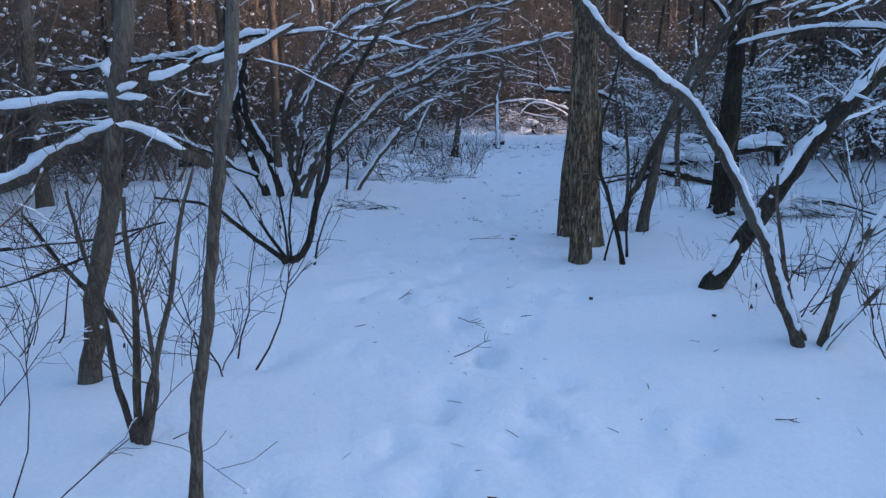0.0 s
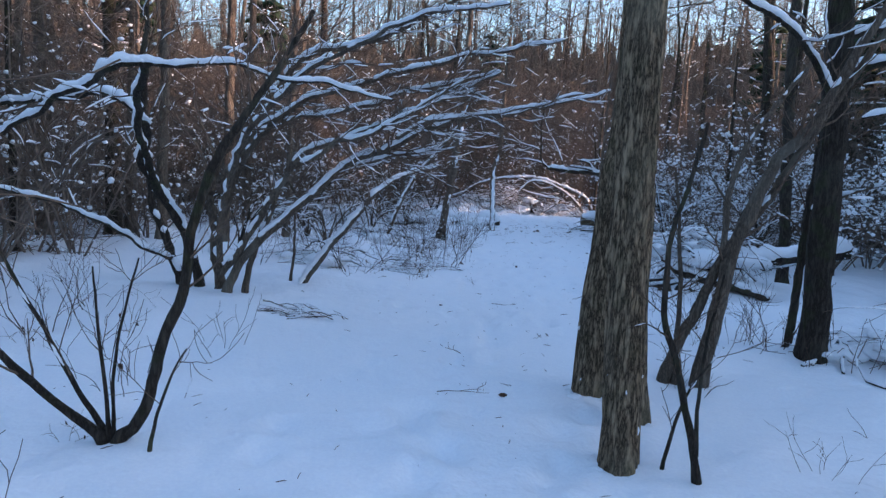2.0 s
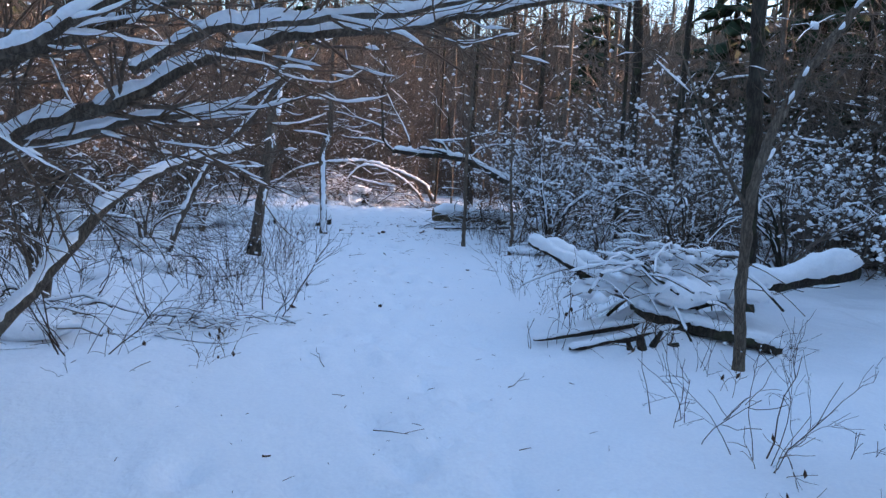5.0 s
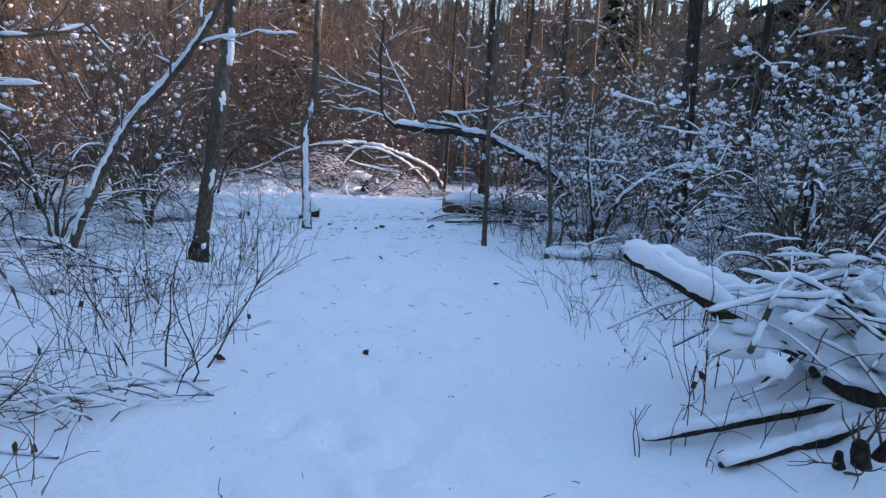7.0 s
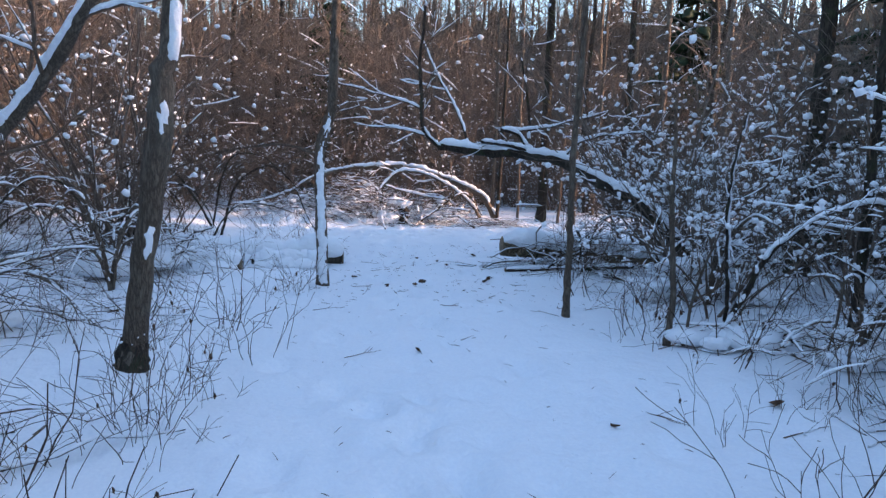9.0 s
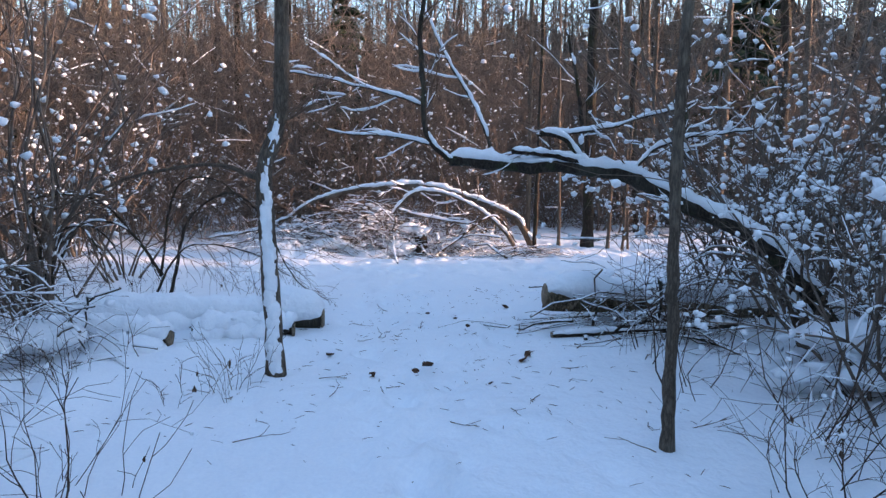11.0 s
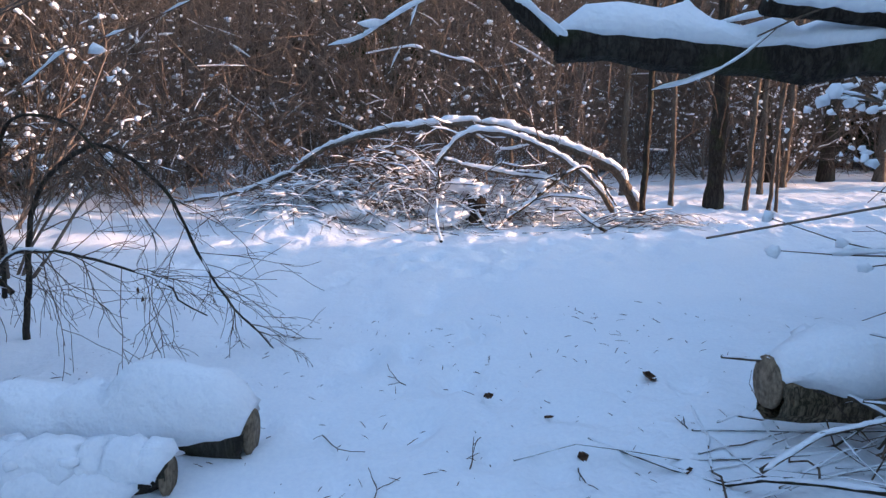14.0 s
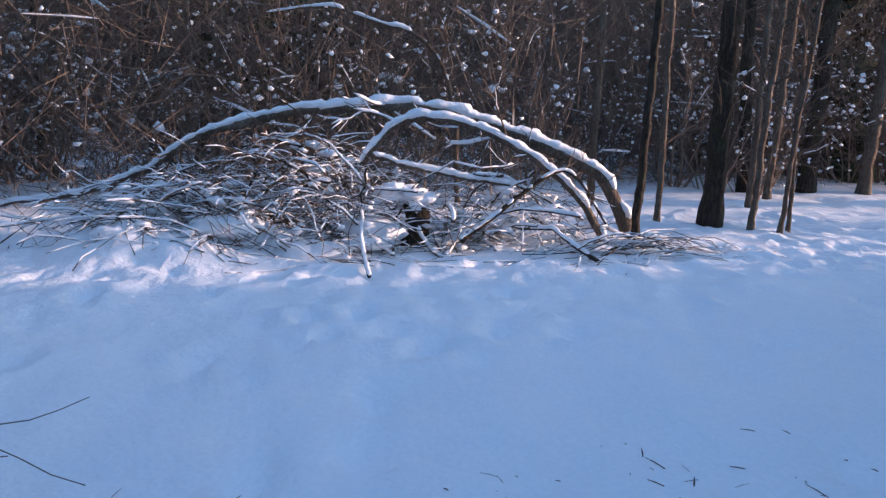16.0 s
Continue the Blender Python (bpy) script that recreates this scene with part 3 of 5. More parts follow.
woody("sapling", (1.76, 6.11), [([(1.76, 6.11, 0), (1.66, 6.1, 0.35), (1.57, 6.1, 0.68), (1.47, 6.1, 1.09), (1.6, 6.05, 1.9)], 0.024, 0.008, 7),
                                ([(1.9, 6.5, 0), (1.88, 6.5, 0.5), (1.95, 6.5, 1.1)], 0.014, 0.006, 4), ([(1.6, 6.25, 0), (1.72, 6.3, 0.4), (1.95, 6.4, 0.7)], 0.012, 0.004, 4)],
      "bent thin stem growing against a big trunk", "tree", seed=40, snow=0.6, cover=0.3, twig_len=0.35)
woody("tree", (3.78, 8.62), [([(3.76, 8.6, 0), (3.73, 8.6, 1.26), (3.72, 8.6, 2.16), (3.66, 8.6, 3.21), (3.6, 8.6, 7.0)], 0.12, 0.085, 10),
                             ([(3.72, 8.95, 0), (3.75, 8.95, 0.57), (3.76, 8.95, 1.18), (3.85, 8.95, 2.4)], 0.04, 0.03, 5),
                             ([(3.7, 8.6, 2.6), (4.4, 7.9, 2.75), (5.2, 7.2, 2.6), (6.2, 6.6, 2.3)], 0.035, 0.012, 14),
                             ([(3.7, 8.6, 2.3), (3.0, 8.0, 2.75), (2.2, 7.6, 2.95), (1.6, 7.3, 3.0)], 0.03, 0.01, 12),
                             ([(3.7, 8.6, 2.9), (4.7, 8.4, 3.1), (5.8, 8.1, 2.9), (7.0, 7.8, 2.5)], 0.035, 0.012, 14)],
      "dark tree trunk with low snow-laden limbs", seed=41, snow=1.8, cover=0.9, twig_len=0.9, twig_depth=1, lift=-0.03)
woody("leaning_trunk", (2.18, 5.22), [([(2.18, 5.22, 0), (2.51, 5.2, 0.55), (2.77, 5.19, 1.03), (3.02, 5.18, 1.37), (3.38, 5.2, 1.8), (4.3, 5.2, 2.8)], 0.07, 0.065, 5)],
      "mossy dark trunk leaning over with thick snow on top", seed=42, snow=0.9, cover=0.8, twig_len=0.35)
woody("leaning_trunk", (2.31, 4.0), [([(2.31, 4.0, 0), (2.1, 3.95, 0.45), (1.9, 3.92, 0.85), (1.49, 3.88, 1.47), (1.16, 3.72, 1.70), (0.9, 3.6, 1.89), (0.3, 3.35, 2.4), (-0.5, 3.0, 3.1)], 0.036, 0.02, 6),
                                     ([(2.43, 4.0, 0), (2.52, 4.0, 0.45), (2.7, 4.0, 0.88), (3.0, 4.0, 1.6)], 0.026, 0.012, 8),
                                     ([(2.38, 4.05, 0), (2.2, 4.15, 0.6), (2.15, 4.2, 1.1)], 0.02, 0.008, 8),
                                     ([(2.4, 3.95, 0), (2.75, 3.9, 0.5), (3.05, 3.9, 1.0)], 0.016, 0.006, 6)],
      "bowed grey trunk crossing another, snow along its back", seed=43, snow=1.0, cover=0.9, bark=SMOOTH, twig_len=0.4)

# ---- the middle stretch ----
woody("tree", (0.4, 17.0), [([(0.38, 17.0, 0), (0.49, 16.98, 0.82), (0.6, 16.95, 1.52), (0.65, 16.94, 2.05), (0.72, 16.93, 2.45), (0.8, 16.9, 5.0)], 0.085, 0.05, 7)],
      "bare trunk with mossy dark foot and snow in its bark", seed=51, snow=0.9, cover=0.6, bark=SMOOTH)
post = [o for o in scene.objects if o.get("label", "").startswith("bare trunk with mossy")][0]
rng = np.random.default_rng(155)
cl = curve([(0.38, 17.0, 0), (0.49, 16.98, 0.82), (0.6, 16.95, 1.52), (0.65, 16.94, 2.05), (0.72, 16.93, 2.45), (0.8, 16.9, 5.0)], 0.04)
for a, b in ((20, 27), (39, 46), (53, 62), (66, 70)):
    q, patch = cl[a:b], Mesh()
    k = np.arange(len(q))
    patch.tube(q + (0.02, -0.045, 0), 0.038 * np.clip(np.minimum(k, len(q) - 1 - k) / 2 + 0.4, 0.4, 1), 12, lump=0.12, rng=rng, cap=True)
    patch.object("snow_patch", CAP, post, "snow stuck to the bark", origin=tuple(post.location))
foot = Mesh()
foot.tube(cl[:8] - (0, 0, 0.03), np.array((0.13, 0.125, 0.115, 0.11, 0.105, 0.10, 0.097, 0.085)), 12, lump=0.07, rng=rng)
foot.object("mossy_foot", DARK, post, "dark mossy foot", origin=tuple(post.location))
woody("shrub", (5.5, 17.8), [([(5.5, 17.8, 0), (5.8, 17.6, 0.8), (6.4, 17.4, 1.25), (7.0, 17.3, 1.2), (7.6, 17.2, 0.7)], 0.03, 0.01, 14), ([(5.6, 17.9, 0), (5.3, 17.6, 0.9), (5.0, 17.2, 1.5), (4.9, 16.9, 2.0)], 0.02, 0.006, 14),
                             ([(6.2, 16.4, 0), (6.6, 16.2, 1.0), (7.3, 16.0, 1.6), (8.2, 15.9, 1.7)], 0.03, 0.01, 14)],
      "arching branches with a thick line of snow", "shrub", seed=156, snow=1.8, cover=0.95, twig_depth=2, gnarl=1.0)
woody("tree", (-0.78, 16.47), [([(-0.78, 16.47, 0), (-0.5, 16.39, 0.76), (-0.13, 16.28, 1.45), (0.37, 16.0, 2.03), (0.69, 15.8, 2.53), (1.0, 15.6, 3.2)], 0.045, 0.022, 9)],
      "leaning bare stem with snow on its upper side", seed=52, snow=1.1, cover=1.0, bark=SMOOTH, twig_len=0.6)
woody("tree", (1.8, 20.2), [([(1.78, 20.25, 0), (1.76, 20.25, 0.5), (1.745, 20.25, 0.97), (1.73, 20.25, 1.5), (1.76, 20.25, 1.75), (1.83, 20.25, 1.97), (1.87, 20.25, 2.3), (1.95, 20.3, 5.0)], 0.072, 0.036, 5),
                            ([(1.78, 20.2, 1.5), (1.3, 20.5, 1.65), (0.6, 20.9, 1.55), (-0.2, 21.3, 1.25)], 0.02, 0.006, 10)],
      "slim bent trunk plastered white with blown snow", seed=53, gnarl=0.0, snow=0.5, cover=0.12, bark=SMOOTH)
plaster = Mesh()
rng = np.random.default_rng(54)
cl = curve([(1.78, 20.25, 0), (1.76, 20.25, 0.5), (1.745, 20.25, 0.97), (1.73, 20.25, 1.5), (1.76, 20.25, 1.75), (1.83, 20.25, 1.97), (1.86, 20.25, 2.2)], 0.035)
for a in range(0, len(cl) - 5, 3):  # short overlapping scabs, ragged at both edges
    q = cl[a:a + 6]
    k = np.arange(len(q))
    if rng.random() < 0.05:
        continue
    tp = np.clip(np.minimum(k, len(q) - 1 - k) / 1.5 + 0.45, 0.45, 1)
    trunk_r = 0.072 - 0.036 * a / len(cl)
    off = np.stack([0.006 + rng.normal(0, 0.006) + 0 * k, -trunk_r * 0.62 + 0 * k, 0 * k], 1)
    plaster.tube(q + off, trunk_r * rng.uniform(0.70, 0.84) * tp, 12, lump=0.13, rng=rng, cap=True)
snag = [o for o in scene.objects if o.get("label", "").startswith("slim bent trunk")][0]
tagged(plaster.object("snow_crust", CAP, snag, "wind-blown snow stuck to the trunk", origin=tuple(snag.location)), kind="stuff")
woody("tree", (4.03, 11.13), [([(4.03, 11.13, 0), (3.98, 11.15, 1.04), (4.01, 11.14, 1.64), (4.23, 11.08, 2.28), (4.5, 11.0, 2.71), (5.0, 10.8, 3.6)], 0.045, 0.025, 6),
                              ([(4.0, 11.14, 1.3), (3.75, 11.3, 1.8), (3.5, 11.5, 2.5)], 0.018, 0.006, 6), ([(4.05, 11.12, 1.7), (4.4, 11.3, 1.9), (4.8, 11.4, 1.9)], 0.018, 0.006, 5)],
      "pale slender tree forking above the log pile", seed=55, snow=1.2, cover=0.5, bark=SMOOTH)
woody("tree", (5.8, 13.2), [([(5.9, 13.2, 0), (5.75, 13.2, 2.0), (5.65, 13.24, 3.9), (5.6, 13.3, 8.0)], 0.09, 0.06, 10)], "dark straight trunk behind the log pile", seed=56, snow=1.0)
woody("sapling", (4.13, 18.4), [([(4.13, 18.4, 0), (4.12, 18.4, 0.93), (4.12, 18.41, 1.82), (4.15, 18.42, 3.1), (4.2, 18.45, 4.5)], 0.038, 0.02, 8)],
      "slim straight sapling at the edge of the thicket", "tree", seed=57, snow=0.6, cover=0.3, bark=SMOOTH)
woody("sapling", (6.8, 17.6), [([(6.8, 17.6, 0), (6.78, 17.6, 1.4), (6.7, 17.6, 4.5)], 0.05, 0.025, 10)], "dark sapling inside the thicket", "tree", seed=58, snow=0.9, cover=0.4)
woody("sapling", (4.6, 17.3), [([(4.6, 17.3, 0), (4.62, 17.3, 0.5), (4.55, 17.3, 1.2), (4.5, 17.3, 2.2)], 0.03, 0.01, 6), ([(4.72, 17.25, 0), (4.8, 17.25, 0.5), (4.95, 17.2, 1.1)], 0.016, 0.006, 6)],
      "broken grey stem with sprouting shoots", "tree", seed=59, bark=SMOOTH, snow=0.9, cover=0.4)
woody("leaning_trunk", (6.4, 20.3), [([(6.9, 20.0, 0), (6.1, 20.4, 0.95), (5.55, 20.75, 1.32), (5.05, 20.9, 1.54), (4.5, 20.95, 1.66), (3.9, 20.97, 1.66), (3.3, 20.98, 1.70)], 0.10, 0.055, 3),
                                     ([(3.32, 20.98, 1.70), (3.14, 20.99, 1.87), (3.07, 21.0, 2.08), (3.04, 21.1, 2.6), (3.12, 21.3, 3.6)], 0.03, 0.018, 12),
                                     ([(3.16, 20.99, 1.84), (2.9, 21.05, 1.90), (2.6, 21.1, 1.93), (2.2, 21.2, 1.98)], 0.014, 0.006, 6),
                                     ([(3.06, 21.05, 2.2), (2.7, 21.1, 2.33), (2.3, 21.2, 2.42), (1.85, 21.3, 2.5)], 0.014, 0.007, 6),
                                     ([(3.7, 20.97, 1.72), (3.6, 21.1, 2.1), (3.35, 21.3, 2.6), (3.1, 21.5, 3.2)], 0.02, 0.01, 7),
                                     ([(4.6, 20.93, 1.70), (4.2, 20.88, 1.77), (3.85, 20.86, 1.78)], 0.032, 0.026, 0),
                                     ([(4.55, 20.93, 1.70), (4.35, 20.9, 1.92), (4.1, 20.9, 1.98)], 0.032, 0.024, 2),
                                     ([(4.1, 20.95, 1.95), (4.6, 20.9, 2.0), (5.1, 20.85, 2.12), (5.6, 20.8, 2.3)], 0.018, 0.01, 8),
                                     ([(4.5, 20.95, 1.7), (4.6, 21.1, 2.1), (4.5, 21.3, 3.0)], 0.025, 0.012, 7),
                                     ([(5.0, 20.9, 1.6), (5.3, 20.7, 1.9), (6.0, 20.5, 2.0)], 0.022, 0.01, 8)],
      "broken bent trunk hung at head height under thick snow", seed=60, gnarl=0.6, snow=1.4, cover=1.05, twig_len=0.6, from_=0.2)


# ---- logs ----
def log(name, a, b, r, label, seed, snow=1.0, bark=None, sides=22, drape=False, sawn=True):
    """A fallen log with a sawn end and a thick lumpy cover of snow."""
    rng = np.random.default_rng(seed)
    a, b = np.array(a, float), np.array(b, float)
    base = np.array(((a[0] + b[0]) / 2, (a[1] + b[1]) / 2, float(gz((a[0] + b[0]) / 2, (a[1] + b[1]) / 2))))
    root = empty(name, base, label, "log", "fallen logs")
    pts = a + (b - a) * np.linspace(0, 1, 24)[:, None] + rng.normal(0, r * 0.06, (24, 3))
    pts[:, 2] += r * (0.5 * lattice(np.linspace(0, 5, 24) + seed, np.zeros(24), 1.0, 23))
    m = Mesh()
    rr = r * rng.uniform(0.94, 1.05, 24)
    if not sawn:  # snapped, tapering end
        rr[:4] *= (0.35, 0.6, 0.75, 0.9)
    m.tube(pts, rr, sides, lump=0.06, rng=rng, cap=not sawn)
    m.object("bark", bark or BARK, root, origin=base)
    e, d = Mesh(), unit(b - a)
    if sawn:
        e.tube(np.array([a - d * 0.012, a - d * 0.010, a + d * 0.01]), np.array((0.02, 0.93, 0.97)) * r, sides, cap=True)
        e.object("sawn_end", WOOD, root, "pale weathered cut wood", origin=base)
    if snow:
        s = Mesh()
        n = 40
        q = a + (b - a) * np.linspace(0.0, 1, n)[:, None]
        ph = rng.uniform(0, 60)
        hh = snow * r * (0.85 + 0.35 * lattice(np.arange(n) * 0.22 + ph, np.zeros(n), 1.0, 17) + 0.2 * lattice(np.arange(n) * 0.6 + ph, np.zeros(n), 1.0, 18))
        hh *= np.clip(np.minimum(np.arange(n), n - 1 - np.arange(n)) / 2.2 + 0.35, 0, 1)
        edge = 1 + 0.22 * lattice(np.arange(n) * 0.5 + ph, np.zeros(n), 1.0, 24)
        s.tube(q + np.stack([np.zeros(n), -0.12 * r + np.zeros(n), r * 0.5 + hh * 0.32], 1), (r * 1.02 + hh * 0.14) * edge, 18, flat=hh * 0.7 + r * 0.25, lump=0.055, rng=rng, cap=True)
        for _ in range(int(6 + np.linalg.norm(b - a) * 5)):  # lumps along the ridge
            c = q[int(rng.integers(2, n - 2))]
            s.clump(c + (rng.normal(0, 0.02), rng.normal(0, r * 0.6), r * 0.9 + rng.uniform(0.2, 0.9) * snow * r * 0.6), r * rng.uniform(0.3, 0.7), rng, 0.55)
        if drape:
            for side in (-1, 1):
                j = np.arange(n)[4 if side < 0 else 1:]
                w = r * (0.85 + 0.3 * lattice(j * 0.3 + ph + side, j * 0, 1.0, 19)) * np.clip((j - j[0]) / 4 + 0.3, 0, 1)
                s.tube(q[j] + np.stack([j * 0.0, side * r * 0.85 + j * 0, -r * 0.2 + 0.3 * r * lattice(j * 0.25 + ph, j * 0, 1.0, 20)], 1), w, 14, lump=0.03, rng=rng, cap=True)
        s.object("snow", CAP, root, "deep rounded snow along the top", origin=base)
    return root


log("fallen_log", (4.44, 21.62, 0.33), (7.6, 21.4, 0.08), 0.125, "brown fallen log with a cut end under deep snow", 61, 1.25)
log("fallen_log", (2.12, 21.85, 0.09), (-0.6, 22.1, 0.09), 0.11, "fallen log buried under a thick snow cushion", 62, 1.8, DARK, drape=True)
log("fallen_log", (1.84, 21.55, 0.06), (0.9, 21.58, 0.06), 0.085, "short log in front of a longer one under snow", 63, 1.6, DARK, drape=True)
log("fallen_log", (0.75, 21.25, 0.07), (-0.9, 21.5, 0.07), 0.08, "snow-buried log with dark ends showing", 64, 2.0, DARK, drape=True)
log("fallen_log", (4.3, 20.95, 0.06), (6.2, 20.9, 0.12), 0.035, "thin dark pole lying below the log", 65, 0.8, DARK, 10)
# the heap of logs and brush on the right of the trail
log("fallen_log", (2.84, 12.65, 0.88), (4.1, 12.15, 0.22), 0.045, "sloping log sticking out of the brush heap", 66, 1.7, DARK, sawn=False)
log("fallen_log", (3.72, 12.2, 0.30), (6.2, 12.1, 0.72), 0.085, "thick snow-covered log on top of the heap", 67, 1.8, DARK, sawn=False)
log("fallen_log", (3.1, 12.85, 0.82), (4.3, 12.5, 0.30), 0.045, "snow-buried limb pointing up from the heap", 68, 1.9, DARK, sawn=False)
log("fallen_log", (2.75, 12.2, 0.05), (4.3, 12.05, 0.30), 0.032, "low dark limb at the bottom of the heap", 69, 0.9, DARK, sawn=False)
log("fallen_log", (2.95, 11.9, 0.05), (4.4, 11.95, 0.26), 0.036, "dark limb lying across the foot of the heap", 70, 0.8, DARK, sawn=False)
log("fallen_log", (3.7, 12.1, 0.34), (4.9, 11.6, 0.06), 0.075, "dark log sloping down under the heap", 168, 0.6, DARK, sawn=False)
woody("stump", (3.55, 11.72), [([(3.55, 11.72, 0), (3.53, 11.72, 0.1), (3.5, 11.7, 0.2)], 0.05, 0.03, 3), ([(3.62, 11.75, 0), (3.66, 11.73, 0.12), (3.7, 11.7, 0.24)], 0.035, 0.018, 2),
                               ([(3.47, 11.75, 0), (3.42, 11.72, 0.1), (3.4, 11.7, 0.17)], 0.03, 0.016, 2), ([(3.75, 11.78, 0), (3.8, 11.75, 0.08), (3.9, 11.72, 0.12)], 0.04, 0.02, 2)],
      "splintered grey stump at the foot of the heap", "stump", seed=169, snow=0.9, cover=0.4, twig_len=0.3)


def brush(name, centre, size, count, label, seed, heaps=0, thick=(0.006, 0.02), length=(0.7, 1.8), twigs=60, snow=1.2, clumps=0, tilt=0.35, aim=None):
    """A heap of crossed branches: each larger branch a part, fine twigs and snow one part each."""
    rng = np.random.default_rng(seed)
    base = np.array((centre[0], centre[1], float(gz(centre[0], centre[1]))))
    root = empty(name, base, label, "brush pile")
    sn, tw = Mesh(), Mesh()
    for k in range(count + twigs):
        u = rng.normal(0, 0.42, 2)
        top = size[2] * max(0.0, 1 - (u[0] ** 2 + u[1] ** 2) * 0.9)
        p = base + (u[0] * size[0], u[1] * size[1], rng.uniform(0.02, 1) * top)
        ang = rng.uniform(0, np.pi) if aim is None else aim + rng.normal(0, 0.6)
        d = unit((math.cos(ang), math.sin(ang) * 0.6, rng.normal(0, tilt)))
        ln = rng.uniform(*length) * (1 if k < count else 0.6)
        q = p + np.linspace(-0.5, 0.5, 7)[:, None] * d * ln + np.linspace(-1, 1, 7)[:, None] ** 2 * (0, 0, -0.12 * ln) + rng.normal(0, 0.015 * ln, (7, 3))
        q[:, 2] = np.maximum(q[:, 2], gz(q[:, 0], q[:, 1]) + 0.005)
        r = rng.uniform(*thick) if k < count else rng.uniform(0.003, 0.006)
        rr = np.linspace(r, r * 0.45, 7)
        if k < count:
            m = Mesh()
            m.tube(q, rr, 6, cap=True, lump=0.05, rng=rng)
            m.object("branch", DARK if rng.random() < 0.6 else SMOOTH, root, origin=base)
        else:
            tw.tube(q, rr, 3)
        snow_line(sn, q, rr, snow, rng, 0.7 if k < count else 0.45, 5)
    for _ in range(heaps):
        u = np.clip(rng.normal(0, 0.4, 2), -0.7, 0.7)
        top = size[2] * max(0.05, 0.8 - (u[0] ** 2 + u[1] ** 2) * 0.9)
        s = rng.uniform(0.07, 0.26)
        sn.blob(base + (u[0] * size[0], u[1] * size[1], top * rng.uniform(0.0, 0.5)), (s * 1.5, s, s * rng.uniform(0.4, 0.65)), rng)
    for _ in range(clumps):
        u = rng.normal(0, 0.4, 2)
        top = size[2] * max(0.05, 1 - (u[0] ** 2 + u[1] ** 2) * 0.9)
        sn.clump(base + (u[0] * size[0], u[1] * size[1], top * rng.uniform(0.3, 0.95)), rng.uniform(0.02, 0.09), rng, 0.55)
    tagged(tw.object("twig_spray", TWIG, root, origin=base), kind="stuff")
    tagged(sn.object("snow", CAP, root, "snow resting on the crossed branches", origin=base), kind="stuff")
    return root


brush("brush_pile", (4.2, 12.3), (1.2, 0.55, 0.5), 34, "heap of dark branches and snow beside the trail", 71, heaps=12, tilt=0.18, thick=(0.006, 0.018), snow=1.6, clumps=60)
brush("brush_pile", (2.7, 28.1), (1.7, 0.8, 1.15), 60, "big heap of cut branches dusted with snow", 72, heaps=14, twigs=620, thick=(0.006, 0.018), snow=0.8, clumps=110, tilt=0.5)
brush("brush_pile", (4.9, 28.1), (1.3, 0.6, 0.7), 26, "tangle of dark boughs under the arched trunk", 73, heaps=3, twigs=170, thick=(0.008, 0.022), snow=1.3, clumps=50)
brush("brush_pile", (6.1, 27.3), (1.2, 0.3, 0.25), 12, "dark branches lying low at the end of the heap", 74, twigs=50, thick=(0.006, 0.014), snow=0.5, tilt=0.15, aim=0.2)
brush("brush_pile", (5.4, 21.2), (1.2, 0.7, 0.55), 30, "tangle of bare branches over the fallen log", 75, twigs=110, snow=0.22, tilt=0.5)
brush("brush_pile", (4.6, 8.6), (0.8, 0.5, 0.22), 16, "low pile of dark sticks under snow", 76, heaps=10, twigs=60, snow=1.8, clumps=60, tilt=0.1)
brush("brush_pile", (-1.15, 9.7), (0.55, 0.25, 0.1), 7, "fallen dark twigs lying on the snow", 77, twigs=22, thick=(0.005, 0.012), length=(0.25, 0.8), snow=0.9, tilt=0.22)
brush("brush_pile", (0.0, 13.2), (0.8, 0.4, 0.2), 9, "low dark twigs half buried in snow", 78, twigs=40, thick=(0.005, 0.012), length=(0.4, 0.9), snow=1.3, tilt=0.2)

brush("brush_pile", (1.5, 27.9), (1.1, 0.6, 0.5), 20, "slope of fine branches buried in drifted snow", 79, heaps=8, twigs=200, thick=(0.005, 0.012), snow=1.2, clumps=60, tilt=0.3)
brush("brush_pile", (5.4, 16.9), (0.9, 0.5, 0.25), 12, "dark sticks lying at the foot of the thicket", 180, heaps=4, twigs=40, thick=(0.007, 0.02), length=(0.5, 1.3), snow=1.1, tilt=0.25)
brush("brush_pile", (5.2, 15.2), (0.7, 0.6, 0.2), 9, "fallen dark sticks half covered with snow", 181, heaps=5, twigs=30, thick=(0.006, 0.018), length=(0.4, 1.1), snow=1.3, tilt=0.25)
brush("brush_pile", (-0.7, 15.9), (0.9, 0.6, 0.35), 12, "dark fallen boughs among the dry stalks", 182, heaps=4, twigs=40, thick=(0.006, 0.02), length=(0.5, 1.4), snow=1.1, tilt=0.35)
brush("brush_pile", (-1.5, 13.2), (0.8, 0.5, 0.3), 10, "fallen boughs under a dusting of snow", 183, heaps=4, twigs=40, thick=(0.006, 0.018), length=(0.4, 1.2), snow=1.2, tilt=0.3)
brush("brush_pile", (3.7, 5.6), (0.8, 0.7, 0.2), 8, "dark sticks poking out of the snow", 184, heaps=5, twigs=36, thick=(0.005, 0.015), length=(0.3, 1.0), snow=1.2, tilt=0.4)
brush("brush_pile", (-1.4, 18.6), (1.5, 0.8, 0.7), 16, "low arching branches over snowy ground", 88, heaps=10, twigs=80, thick=(0.006, 0.014), snow=0.9, tilt=0.35)
brush("brush_pile", (-0.5, 20.8), (1.3, 0.7, 0.8), 16, "arching bare branches dusted with snow", 89, heaps=8, twigs=80, thick=(0.006, 0.014), snow=0.8, tilt=0.35)
